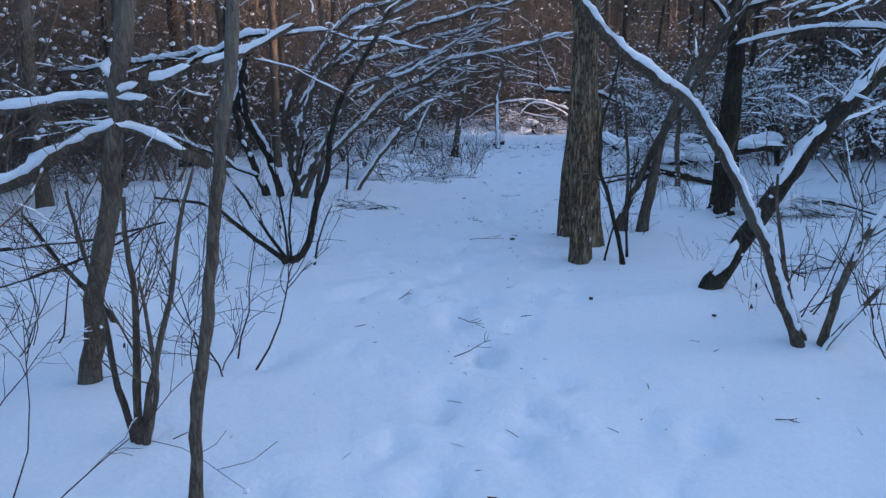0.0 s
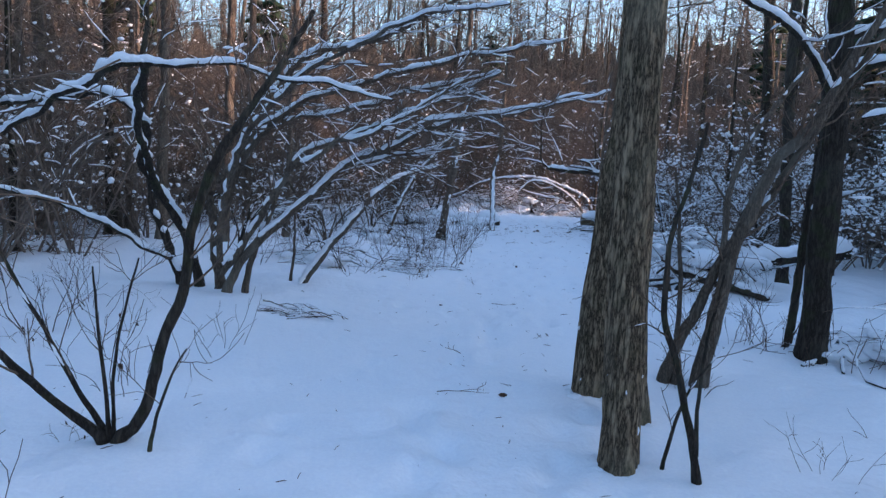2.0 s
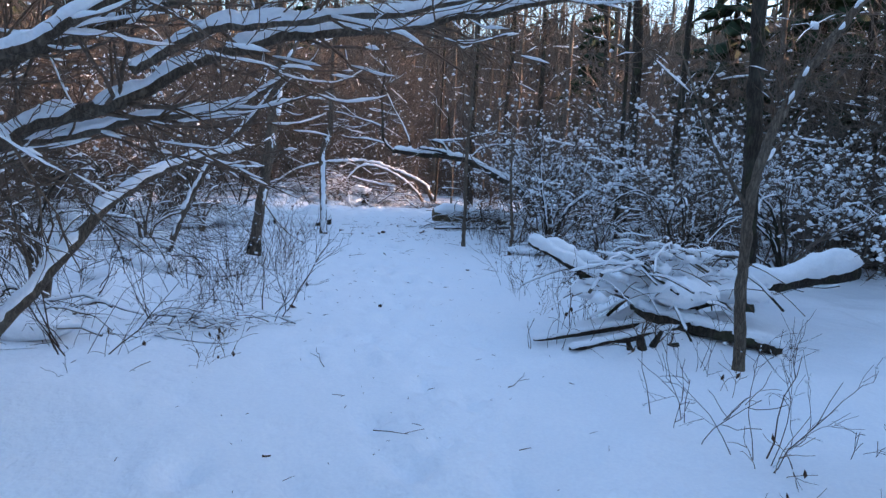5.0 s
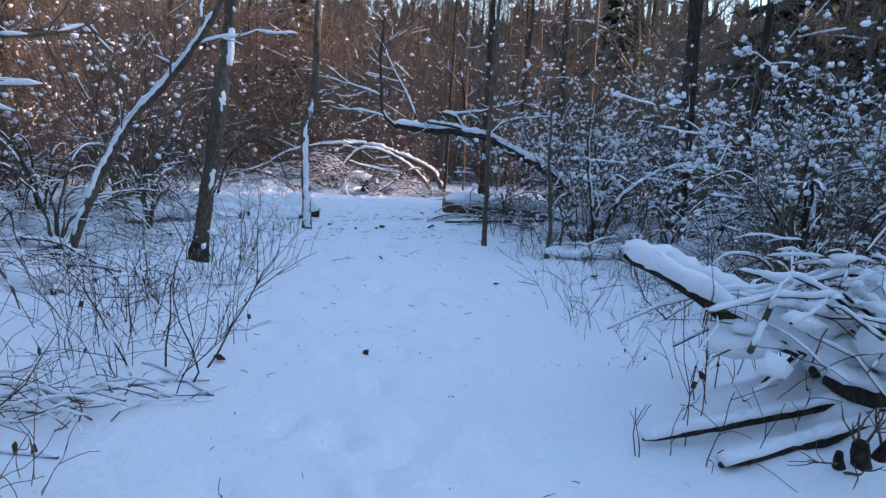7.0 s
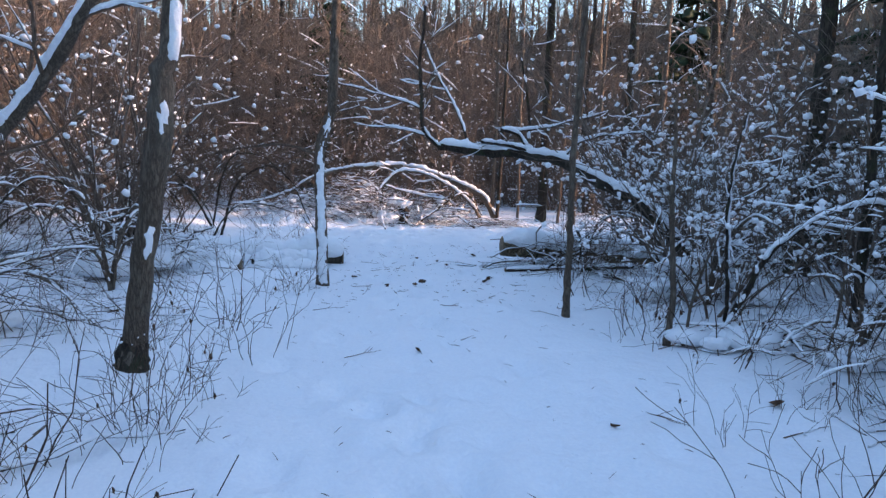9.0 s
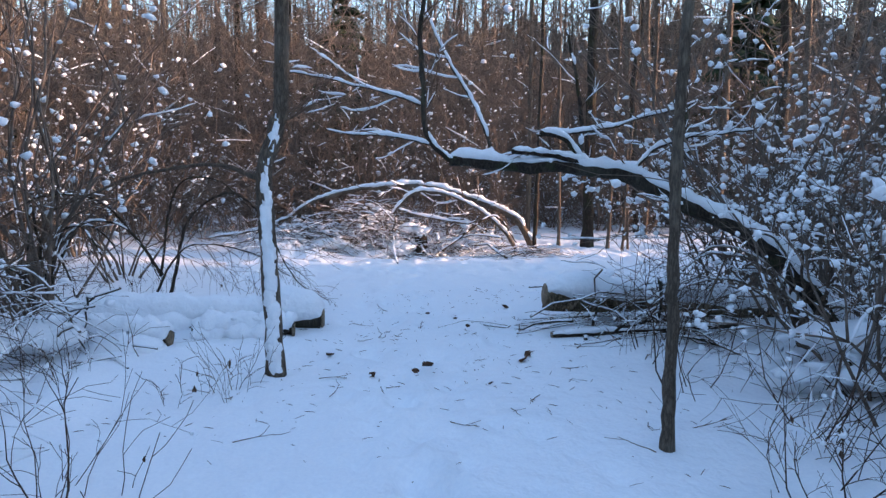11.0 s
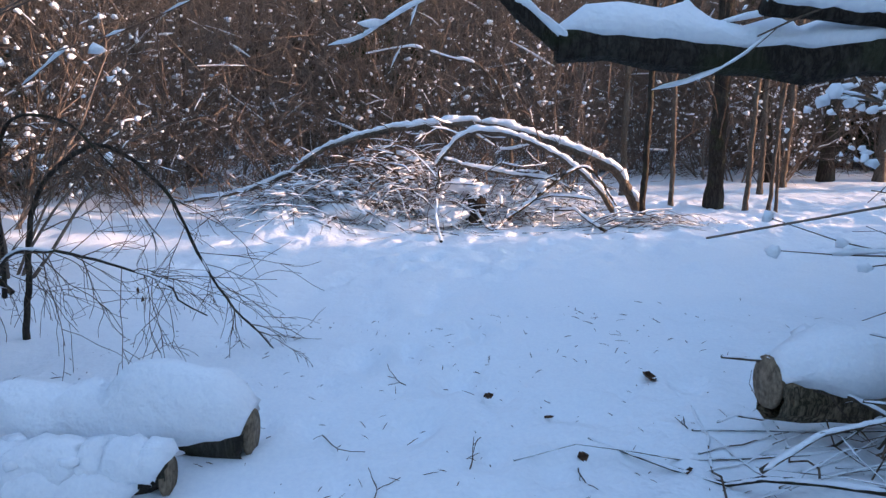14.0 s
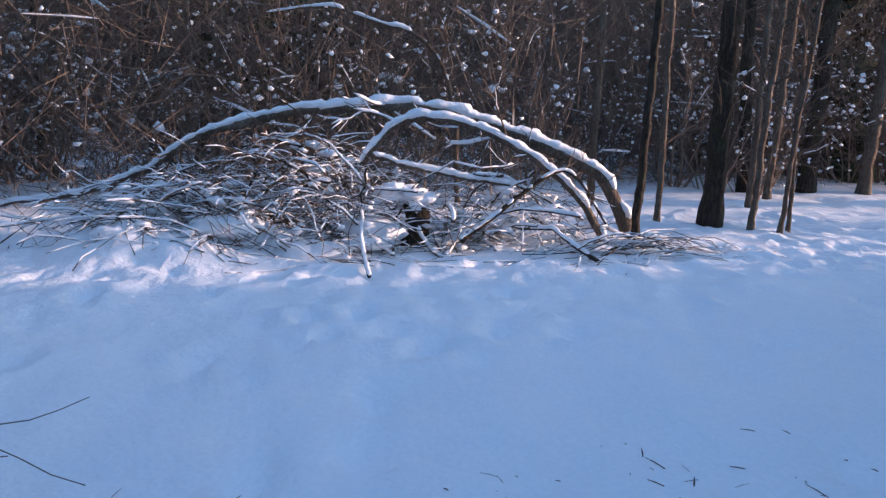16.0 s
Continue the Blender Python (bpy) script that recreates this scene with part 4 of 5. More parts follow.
brush("brush_pile", (-2.4, 22.3), (1.6, 0.9, 0.9), 16, "tangled arching branches and snow lumps", 90, heaps=10, twigs=80, thick=(0.006, 0.014), snow=0.9, tilt=0.4)

for k, (x, y) in enumerate([(6.6, 16.2), (6.3, 19.2), (8.0, 17.9)]):
    brush("brush_pile", (x, y), (1.1, 0.9, 1.0), 16, "brush and drifted snow inside the thicket", 170 + k, heaps=16, twigs=90, thick=(0.006, 0.014), snow=1.3, tilt=0.7, clumps=40)

woody("fallen_tree", (6.2, 28.1), [([(6.3, 28.1, 0.1), (6.0, 28.13, 0.6), (5.75, 28.16, 0.78), (4.91, 28.25, 1.12), (4.1, 28.34, 1.34), (3.57, 28.4, 1.34), (2.65, 28.51, 1.25), (1.84, 28.6, 1.02), (1.3, 28.65, 0.66), (0.6, 28.8, 0.42), (-0.3, 29.0, 0.25)], 0.07, 0.016, 22)],
      "fallen trunk bent in an arch over the brush heap", "fallen tree", seed=81, snow=1.5, cover=1.0, bark=SMOOTH)
woody("fallen_tree", (5.6, 27.9), [([(5.9, 27.85, 0.05), (5.53, 27.89, 0.55), (4.98, 27.95, 0.95), (4.5, 28.0, 1.17), (4.06, 28.05, 1.26), (3.75, 28.09, 1.18), (3.5, 28.1, 0.95), (3.38, 28.1, 0.8)], 0.042, 0.038, 9),
                                   ([(3.5, 28.05, 0.88), (4.0, 28.0, 0.75), (4.9, 27.95, 0.6)], 0.035, 0.02, 4)],
      "pale curved trunk hooked over the heap", "fallen tree", seed=82, snow=1.4, cover=1.0, bark=SMOOTH)
woody("fallen_tree", (5.2, 27.7), [([(4.3, 27.6, 0.1), (4.8, 27.65, 0.45), (5.25, 27.7, 0.75), (5.5, 27.7, 0.7), (5.8, 27.6, 0.25)], 0.03, 0.012, 10)],
      "bowed dark branch over the sunlit edge", "branch", seed=83, snow=0.8)
woody("stump", (3.95, 28.0), [([(3.93, 28.0, 0), (3.95, 28.02, 0.25), (3.9, 28.0, 0.42)], 0.13, 0.12, 0)], "dark broken stump capped with snow in the heap", "stump", seed=84, snow=2.5, cover=1.0)
dome = Mesh()
rng = np.random.default_rng(85)
for _ in range(9):
    dome.clump(np.array((3.9, 27.98, 0.5)) + rng.normal(0, 0.09, 3) * (1, 0.8, 0.5), rng.uniform(0.1, 0.16), rng, 0.75)
stump = [o for o in scene.objects if o.get("label", "").startswith("dark broken stump")][0]
tagged(dome.object("snow_cap", CAP, stump, "rounded heap of snow on top", origin=tuple(stump.location)), kind="stuff")

# ---- standing trees at the far edge ----
for k, (x, y, r, lean) in enumerate([(6.25, 27.85, 0.045, 0.02), (7.75, 28.8, 0.13, 0.0), (7.2, 29.1, 0.04, -0.02), (8.1, 28.5, 0.04, 0.03), (8.35, 28.3, 0.03, 0.05), (8.5, 28.35, 0.025, -0.05),
                                     (11.6, 31.8, 0.14, 0.0), (12.6, 31.6, 0.11, 0.02), (10.2, 31.0, 0.06, 0.03), (9.3, 30.2, 0.05, -0.02), (13.8, 30.0, 0.1, 0.0), (6.9, 30.5, 0.06, 0.0)]):
    woody("tree", (x, y), [([(x, y, 0), (x + lean, y, 1.2), (x + lean * 3, y, 3.0), (x + lean * 6, y + 0.1, 7.5)], r, r * 0.6, 14)],
          "dark bare tree at the sunlit edge of the clearing" if r > 0.05 else "slender bare stem at the edge of the clearing",
          seed=100 + k, snow=0.6, cover=0.25, bark=DARK if k in (0, 1, 6) else SMOOTH, twig_len=1.0, group="trees at the clearing edge", from_=0.12)

# drooping boughs that reach in over the logs
woody("shrub", (0.2, 23.6), [([(0.2, 23.6, 0), (0.5, 23.4, 1.0), (1.0, 23.2, 1.35), (1.35, 23.15, 1.13), (1.48, 23.13, 0.93), (1.63, 23.11, 0.54), (1.77, 23.09, 0.31), (1.92, 23.08, 0.16), (2.02, 23.07, 0.04)], 0.022, 0.004, 40),
                             ([(0.1, 23.3, 0.1), (0.6, 22.9, 0.75), (1.46, 22.63, 0.65), (1.6, 22.61, 0.52), (1.75, 22.6, 0.42)], 0.016, 0.004, 26),
                             ([(0.1, 23.6, 0.3), (0.4, 23.3, 1.4), (0.9, 23.0, 1.5), (1.3, 22.8, 1.2)], 0.018, 0.004, 28),
                             ([(0.1, 23.7, 0.3), (-0.4, 23.3, 1.2), (-0.9, 22.8, 1.3), (-1.3, 22.5, 1.0)], 0.02, 0.005, 16)],
      "bare bush with thin boughs drooping to the snow", "shrub", seed=86, snow=0.7, cover=0.3, twig_len=0.55, lift=-0.08, twig_depth=1, kids=(3, 6))

woody("sapling", (4.9, 30.4), [([(4.9, 30.4, 0), (4.76, 30.3, 1.5), (4.38, 30.35, 2.2), (3.8, 30.46, 2.4), (3.16, 30.59, 2.59), (2.37, 30.74, 2.5)], 0.04, 0.012, 8)],
      "bowed sapling with snow along its bent top", "tree", seed=87, snow=1.3, cover=0.7, bark=SMOOTH)
for k, (x, y, r) in enumerate([(-4.6, 14.5, 0.10), (-5.6, 15.5, 0.12), (-3.7, 15.2, 0.09), (-6.8, 14.0, 0.09), (-2.9, 16.8, 0.08), (-8.0, 17.0, 0.13), (-4.4, 19.0, 0.1)]):
    woody("tree", (x, y), [([(x, y, 0), (x + 0.04, y, 1.5), (x + 0.1, y, 4.0), (x + 0.15, y + 0.1, 8.5)], r, r * 0.6, 12)],
          "straight grey-brown forest tree behind the bowed limbs", seed=140 + k, snow=0.7, cover=0.3, bark=SMOOTH, twig_len=1.1, group="straight trees left of the trail", from_=0.1)

# limbs with heavy snow high on the right of the first stretch
woody("tree", (5.2, 6.6), [([(5.2, 6.6, 0), (5.15, 6.6, 1.5), (5.1, 6.6, 3.0), (5.0, 6.6, 6.5)], 0.09, 0.05, 8),
                           ([(5.1, 6.6, 2.6), (4.3, 6.5, 2.75), (3.5, 6.4, 2.7), (2.8, 6.3, 2.5)], 0.03, 0.01, 12),
                           ([(5.1, 6.6, 2.3), (4.4, 6.2, 2.45), (3.7, 5.9, 2.4), (3.1, 5.7, 2.2)], 0.028, 0.009, 12),
                           ([(5.1, 6.6, 2.0), (4.6, 6.9, 2.2), (3.9, 7.2, 2.25), (3.2, 7.4, 2.1)], 0.026, 0.009, 10),
                           ([(5.1, 6.6, 1.5), (4.4, 6.3, 1.55), (3.8, 6.1, 1.4), (3.2, 5.9, 1.2)], 0.018, 0.006, 12)],
      "dark tree with level limbs bearing thick snow", seed=160, snow=2.0, cover=0.95, twig_len=0.7, lift=-0.02, bark=DARK)


def arching_shrub(x, y, seed, reach, label, stems=7, snow=0.95):
    """Stems that rise from one foot and bow over to the ground, snow along their backs."""
    r = np.random.default_rng(seed)
    limbs = []
    for _ in range(stems):
        a, L, h = r.uniform(0, 2 * np.pi), reach * r.uniform(0.6, 1.2), reach * r.uniform(0.35, 0.8)
        d = np.array((math.cos(a), math.sin(a) * 0.7))
        limbs.append(([(x + d[0] * L * q, y + d[1] * L * q, h * z) for q, z in ((0, 0), (0.12, 0.55), (0.35, 0.95), (0.65, 1.0), (0.9, 0.7), (1.05, 0.3))], r.uniform(0.011, 0.024), 0.004, 10))
    return woody("shrub", (x, y), limbs, label, "shrub", seed=seed, snow=snow, cover=0.6, twig_len=0.6, lift=-0.04, gnarl=1.0, group="arching shrubs beside the trail", bark=DARK if seed % 2 else SMOOTH)


for k, (x, y, reach) in enumerate([(-1.2, 18.0, 1.5), (-2.4, 16.6, 1.7), (-0.5, 20.0, 1.4), (-2.0, 20.4, 1.7), (-3.4, 18.8, 1.9), (-1.0, 23.0, 1.5), (-1.6, 14.2, 1.1), (-2.8, 13.2, 1.3), (-2.2, 25.4, 1.6)]):
    arching_shrub(x, y, 400 + k, reach, "bare shrub bowed to the ground under lines of snow")
for k, (x, y, reach) in enumerate([(5.9, 16.6, 1.5), (6.3, 15.0, 1.6), (6.0, 18.8, 1.5), (7.2, 14.0, 1.7), (6.4, 20.2, 1.4), (7.6, 16.4, 1.8), (5.5, 14.2, 1.0)]):
    arching_shrub(x, y, 420 + k, reach, "bowed bare shrub at the edge of the thicket", 8, 0.85)


# ---- repeated undergrowth ----
def near_trail(x, y, gap):
    return abs(x - trail(y)) < gap or (-0.8 < x < 9.5 and 21.8 < y < 29.6) or (x > 8 and 26 < y < 31)


def bush_template(seed, height, stems, label, snow_clumps, mat, spread=0.45, depth=2, kids=(3, 6), clump=(0.012, 0.04), lines=0.0, thick=(0.009, 0.02)):
    """A dense bare bush: stems with fine twigs and lumps of snow."""
    rng = np.random.default_rng(seed)
    root = empty("shrub", (0, 0, 0), label, "shrub", "bare bushes of the thicket")
    st, tw, sn = Mesh(), Mesh(), Mesh()
    ends = []
    for _ in range(stems):
        a = rng.uniform(0, 2 * np.pi)
        out = []
        p = np.array((math.cos(a), math.sin(a), 0)) * rng.uniform(0, 0.25) - (0, 0, 0.06)
        grow(rng, p, (math.cos(a) * spread, math.sin(a) * spread, 1), height * rng.uniform(0.6, 1.1), rng.uniform(*thick), depth, out, 0.0, kids, 0.16)
        for q, rr, dep in out:
            if dep == depth:
                st.tube(q, rr, 5)
            else:
                tw.tube(q[::2] if dep == 0 else q, rr[::2] if dep == 0 else rr, 3)
            ends += [q[2], q[-1]] if dep < depth else []
            if rng.random() < (0.5 if dep == depth else lines):
                snow_line(sn, q, rr, 1.5, rng, 0.45, 4)
    for i in rng.permutation(len(ends))[:snow_clumps // 9 if lines > 0.3 else 0]:  # pillows of snow held by several twigs
        for _ in range(7):
            sn.clump(ends[i] + rng.normal(0, 1, 3) * (0.06, 0.06, 0.035), rng.uniform(0.008, 0.032), rng, 0.85)
    for i in rng.permutation(len(ends))[:snow_clumps]:
        sn.clump(ends[i], rng.uniform(*clump), rng, 0.9)
    tagged(st.object("stem_spray", mat, root), kind="stuff")
    tagged(tw.object("twig_spray", mat, root), kind="stuff")
    tagged(sn.object("snow", CAP, root, "lumps of snow caught in the twigs"), kind="stuff")
    return root


def tree_template(seed, height, r, label, mat):
    """A bare forest tree: trunk, limbs, twigs, a little snow."""
    rng = np.random.default_rng(seed)
    root = empty("tree", (0, 0, 0), label, "tree", "bare trees of the wood")
    pts = curve([(0, 0, -0.1), (rng.normal(0, 0.08), rng.normal(0, 0.08), height * 0.3), (rng.normal(0, 0.25), rng.normal(0, 0.25), height * 0.65), (rng.normal(0, 0.4), rng.normal(0, 0.4), height)], 0.5, 0.01, rng)
    rad = np.linspace(r, r * 0.2, len(pts))
    rad[0] *= 1.4
    t, tw, sn = Mesh(), Mesh(), Mesh()
    t.tube(pts, rad, 9, lump=0.05, rng=rng)
    for _ in range(int(height * 3.2)):
        i = int(rng.uniform(0.24, 0.97) * (len(pts) - 1))
        a = rng.uniform(0, 2 * np.pi)
        out = []
        grow(rng, pts[i], (math.cos(a), math.sin(a), rng.uniform(0.0, 0.7)), rng.uniform(0.8, 2.2), rad[i] * rng.uniform(0.15, 0.3), 2, out, 0.03, (2, 4), 0.16)
        for q, rr, dep in out:
            tw.tube(q[::2] if dep < 2 else q, rr[::2] if dep < 2 else rr, 3)
            if dep == 2 and rng.random() < 0.6:
                snow_line(sn, q, rr, 1.4, rng, 0.4, 4)
            elif rng.random() < 0.07:
                sn.clump(q[-1], rng.uniform(0.015, 0.04), rng)
    t.object("trunk", mat, root)
    tagged(tw.object("twig_spray", THICKET, root), kind="stuff")
    tagged(sn.object("snow", CAP, root, "thin snow on the branches"), kind="stuff")
    return root


def spruce_template(seed, height):
    """A dark evergreen with drooping tiers."""
    rng = np.random.default_rng(seed)
    root = empty("evergreen_tree", (0, 0, 0), "dark evergreen standing deep in the wood", "tree", "evergreens of the wood")
    t, nd = Mesh(), Mesh()
    t.tube([(0, 0, -0.1), (0, 0, height * 0.5), (0, 0, height)], [0.14, 0.09, 0.02], 8)
    z = 0.5
    while z < height:
        reach = (height - z) / height * 2.5 + 0.3
        for k in range(6):
            a = rng.uniform(0, 2 * np.pi)
            d = np.array((math.cos(a), math.sin(a), 0))
            L = reach * rng.uniform(0.7, 1.1)
            s = np.linspace(0, 1, 5)[:, None]
            q = np.array((0, 0, z)) + d * L * s + np.array((0, 0, -0.35 * L)) * s ** 1.5 + rng.normal(0, 0.03, (5, 3))
            nd.tube(q, np.array((0.05, 0.2, 0.26, 0.17, 0.02)) * (0.6 + L * 0.5), 4, flat=np.array((0.03, 0.07, 0.08, 0.06, 0.01)), lump=0.25, rng=rng)
            for _ in range(2):
                c = q[int(rng.integers(1, 5))]
                o = unit(d + rng.normal(0, 0.7, 3)) * rng.uniform(0.15, 0.4)
                nd.tube([c, c + o * 0.5, c + o + (0, 0, -0.08)], [0.03, 0.035, 0.004], 3)
        z += 0.42
    t.object("trunk", DARK, root)
    tagged(nd.object("needle_foliage", NEEDLE, root), kind="stuff")
    return root


def scatter(templates, spots, rng, scale=(0.9, 1.7)):
    """Puts each template at its first spot and copies at the rest."""
    used = set()
    for k, (x, y) in enumerate(spots):
        t = templates[k % len(templates)]
        s = rng.uniform(*scale)
        m = pose(x, y, float(gz(x, y)), rng.normal(0, 3), rng.normal(0, 3), rng.uniform(0, 360))
        if id(t) not in used:
            used.add(id(t))
            first = t
            first.matrix_basis = m
            first.scale = (s, s, s)
        else:
            o = copy_thing(t, m)
            o.scale = (s, s, s)


rng = np.random.default_rng(9)


def spots(n, x0, x1, y0, y1, gap, test=None):
    out = []
    while len(out) < n:
        x, y = rng.uniform(x0, x1), rng.uniform(y0, y1)
        if not near_trail(x, y, gap) and (test is None or test(x, y)):
            out.append((x, y))
    return out


brown = [bush_template(200 + k, 1.7 + 0.3 * k, 9, "dense bare brown bush flecked with snow", 90, THICKET, kids=(3, 5), clump=(0.008, 0.036), lines=0.08) for k in range(5)]
white = [bush_template(210 + k, 1.8 + 0.2 * k, 7, "bare bush thickly loaded with snow", 140, THICKET, 0.5, 2, (3, 6), (0.008, 0.034), 0.5) for k in range(3)]
# bushes at (18.0, 26.0) and (20.4, 28.2): out of view, added to break up sunlight
scatter(brown, spots(34, -13, -3.0, 11.5, 27, 2.4, lambda x, y: x < -4.6 or y > 18) + spots(12, -12, -5.5, 4, 12, 2.4) + spots(46, -12, 6.5, 29.8, 36, 0.1) + spots(26, 7, 18, 31.2, 36, 0.1)
        + spots(26, 7.5, 15, 7, 25, 2.2) + spots(6, -2.6, 0.2, 22.5, 28, 1.9) + [(18.0, 26.0), (20.4, 28.2), (6.7, 21.9), (7.5, 22.6), (7.1, 20.7), (8.4, 21.7), (8.1, 23.2), (9.2, 22.6)], rng)
scatter(white, spots(18, 5.7, 9.8, 13.6, 21.5, 2.8) + spots(6, 6.0, 10, 5, 12, 2.2) + spots(6, -8, -3.2, 14, 26, 2.2) + [(7.2, 22.7), (8.0, 22.2), (7.5, 21.6), (8.8, 22.8), (7.2, 14.2), (6.4, 15.0)], rng, (0.85, 1.35))
low = [bush_template(260 + k, 0.85 + 0.15 * k, 6, "low twiggy bare bush standing in snow", 22, STALK, 0.55, 2, (2, 5), (0.006, 0.02), 0.12, (0.0035, 0.008)) for k in range(3)]
scatter(low, [(0.5, 13.5), (0.25, 14.6), (-0.4, 13.2), (-0.6, 15.4), (0.75, 16.0), (0.2, 15.6), (-1.4, 14.6), (0.8, 18.3), (0.1, 18.6), (4.7, 16.6), (5.0, 15.6), (4.7, 14.4), (5.3, 14.9), (4.9, 19.4),
              (5.2, 18.6), (-2.9, 8.2), (-3.6, 6.6), (-0.9, 12.4), (3.5, 8.9), (3.1, 9.8), (5.0, 20.3), (-2.4, 12.6), (-3.2, 9.4), (5.6, 16.0), (4.6, 17.8), (-1.75, 2.3), (-2.3, 3.0), (-1.3, 3.7), (-2.7, 4.0), (-2.0, 5.1), (2.8, 3.55), (3.05, 4.4), (2.55, 4.6), (6.0, 20.9), (5.6, 21.0)], rng, (0.55, 1.05))
woods = [tree_template(220 + k, 8.5 + 1.2 * k, 0.07 + 0.022 * k, "bare brown forest tree standing in snow", SMOOTH if k % 2 else DARK) for k in range(5)]
# the seven listed trees stand unseen on the sun side, added to dapple its light
scatter(woods, spots(26, -16, -4.5, 9, 30, 4.5) + spots(26, -18, 22, 31, 46, 0.1) + spots(16, 7.5, 16, 7, 24.5, 4.5) + [(17.5, 27.6), (19.0, 25.8), (23.0, 25.2), (24.5, 28.6), (27.5, 26.9), (22.4, 29.4), (30.5, 28.4)] + spots(6, -12, -6, 3, 9, 3.0), rng, (0.85, 1.3))
greens = [spruce_template(230, 7.0), spruce_template(231, 8.5)]
scatter(greens, [(12.6, 22.4), (14.0, 20.4), (14.8, 18.0), (15.2, 14.5), (-9.5, 26.5), (-12.0, 30.5), (-7.5, 33.0), (2.5, 39.0), (15.5, 36.0)], rng, (1.0, 1.4))

# tangled undergrowth between the bushes, and snow caught in it
def tangle(name, boxes, twigs, clumps, label, seed):
    r = np.random.default_rng(seed)
    m, sn = Mesh(), Mesh()
    area = np.array([(b[1] - b[0]) * (b[3] - b[2]) for b in boxes])
    V, Fc = [], []
    base = 0
    for b, share in zip(boxes, area / area.sum()):
        n = int(twigs * share)
        z = r.uniform(0, 1, n) ** 1.3 * b[4]
        p = np.stack([r.uniform(b[0], b[1], n), r.uniform(b[2], b[3], n), z], 1)
        d = r.normal(0, 1, (n, 3)) * (0.8, 0.8, 0.9) + (0, 0, 0.5)
        d /= np.linalg.norm(d, axis=1)[:, None]
        L = r.uniform(0.5, 1.7, n)[:, None] * (1 + 0.6 * (b[4] > 5.6))
        w = r.uniform(0.004, 0.011, n)[:, None] * (1 + (b[4] > 5.6))
        u = np.cross(d, r.normal(0, 1, (n, 3)))
        u /= np.linalg.norm(u, axis=1)[:, None]
        v = np.cross(d, u)
        rows = []
        for s_, f in ((0.0, 1.0), (1.0, 0.3)):
            c = p + d * L * s_
            rows += [c + u * w * f, c - u * w * f * 0.5 + v * w * f * 0.87, c - u * w * f * 0.5 - v * w * f * 0.87]
        verts = np.stack(rows, 1)
        verts[..., 2] = np.maximum(verts[..., 2], 0.0)
        ids = (np.arange(n) * 6)[:, None]
        q = [[a, a2, a2 + 3, a + 3] for k in (0,) for a, a2 in ((k, k + 1), (k + 1, k + 2), (k + 2, k))]
        Fc += (ids[:, None, :] + np.array(q)[None] + base).reshape(-1, 4).tolist()
        V.append(verts.reshape(-1, 3))
        base += n * 6
        for i in r.permutation(n)[:int(clumps * share * 0.22)]:  # runs of snow along the flatter twigs
            if abs(d[i, 2]) < 0.6:
                e = p[i] + d[i] * L[i] * r.uniform(0.4, 1)
                sn.tube([p[i] + (0, -0.01, 0.012), (p[i] + e) / 2 + (0, -0.012, 0.02), e + (0, -0.008, 0.008)], w[i] * np.array((1.2, 2.2, 0.8)) + 0.004, 4)
        for _ in range(int(clumps * share)):
            sn.clump((r.uniform(b[0], b[1]), r.uniform(b[2], b[3]), r.uniform(0.05, 1) * b[4]), r.uniform(0.1, 1) ** 4 * 0.075 + 0.010, r, 0.8)
    m.v, m.f, m.n = V, Fc, base
    ob = m.object(name, THICKET)
    tagged(ob, label, "undergrowth", kind="stuff")
    tagged(sn.object("snow", CAP, ob, "lumps of snow caught in the tangle"), kind="stuff")


tangle("undergrowth", [(-13, 6.6, 30.2, 36, 5.5), (6.6, 20, 32.5, 38, 4.5), (-14, -5.2, 12, 18, 4.2), (-14, -3.4, 18, 30, 4.2), (-15, -6.5, 5, 12, 3.2), (9.5, 17, 6, 24.6, 4.2)],
       78000, 4000, "dense brown tangle of thin undergrowth twigs", 91)
tangle("undergrowth", [(-26, 26, 38, 52, 15.0), (-26, -14, 0, 40, 7.5), (20, 28, 37, 43, 6.0)], 52000, 1500, "far brown tangle of bare branches", 92)

# far woods closing the view on every side
far = Mesh()
for _ in range(2500):
    a = rng.uniform(-0.6, 2 * np.pi - 0.6) if _ < 1300 else rng.uniform(0.5, 3.3)
    d = rng.uniform(36, 66)
    x, y = 2 + d * math.cos(a), 14 + d * math.sin(a)
    # made-up corridor without trees, lets the low sun through to the clearing
    if x > 16 and 20 < y < 33:
        continue
    h = rng.uniform(8, 17)
    lean = rng.normal(0, 0.5, 2)
    r = rng.uniform(0.04, 0.16)
    far.tube([(x, y, -0.8), (x + lean[0] * 0.4, y + lean[1] * 0.4, h * 0.5), (x + lean[0], y + lean[1], h)], [r, r * 0.7, r * 0.2], 4)
    for _ in range(5):
        z, b = rng.uniform(0.5, h), rng.uniform(0, 2 * np.pi)
        q = np.array((x, y, z))
        far.tube([q, q + np.array((math.cos(b), math.sin(b), 0.5)) * 1.1, q + np.array((math.cos(b), math.sin(b), 0.7)) * 2.2], [r * 0.4, r * 0.25, 0.01], 3)
tagged(far.object("far_woods", FAR), "distant bare winter woods", "woods", kind="stuff")
ring = Mesh()
n = 900
ang = np.arange(n) * 2 * np.pi / n
top = 12.0 + 2.5 * lattice(np.arange(n) * 0.09, np.zeros(n), 1.0, 31) + rng.uniform(-3.5, 1.5, n)
# treeline cut low around the sun's direction so it doesn't block the light
top = np.where(np.abs(np.angle(np.exp(1j * (ang - 0.12)))) < 0.22, top - 7, top + 5.5)
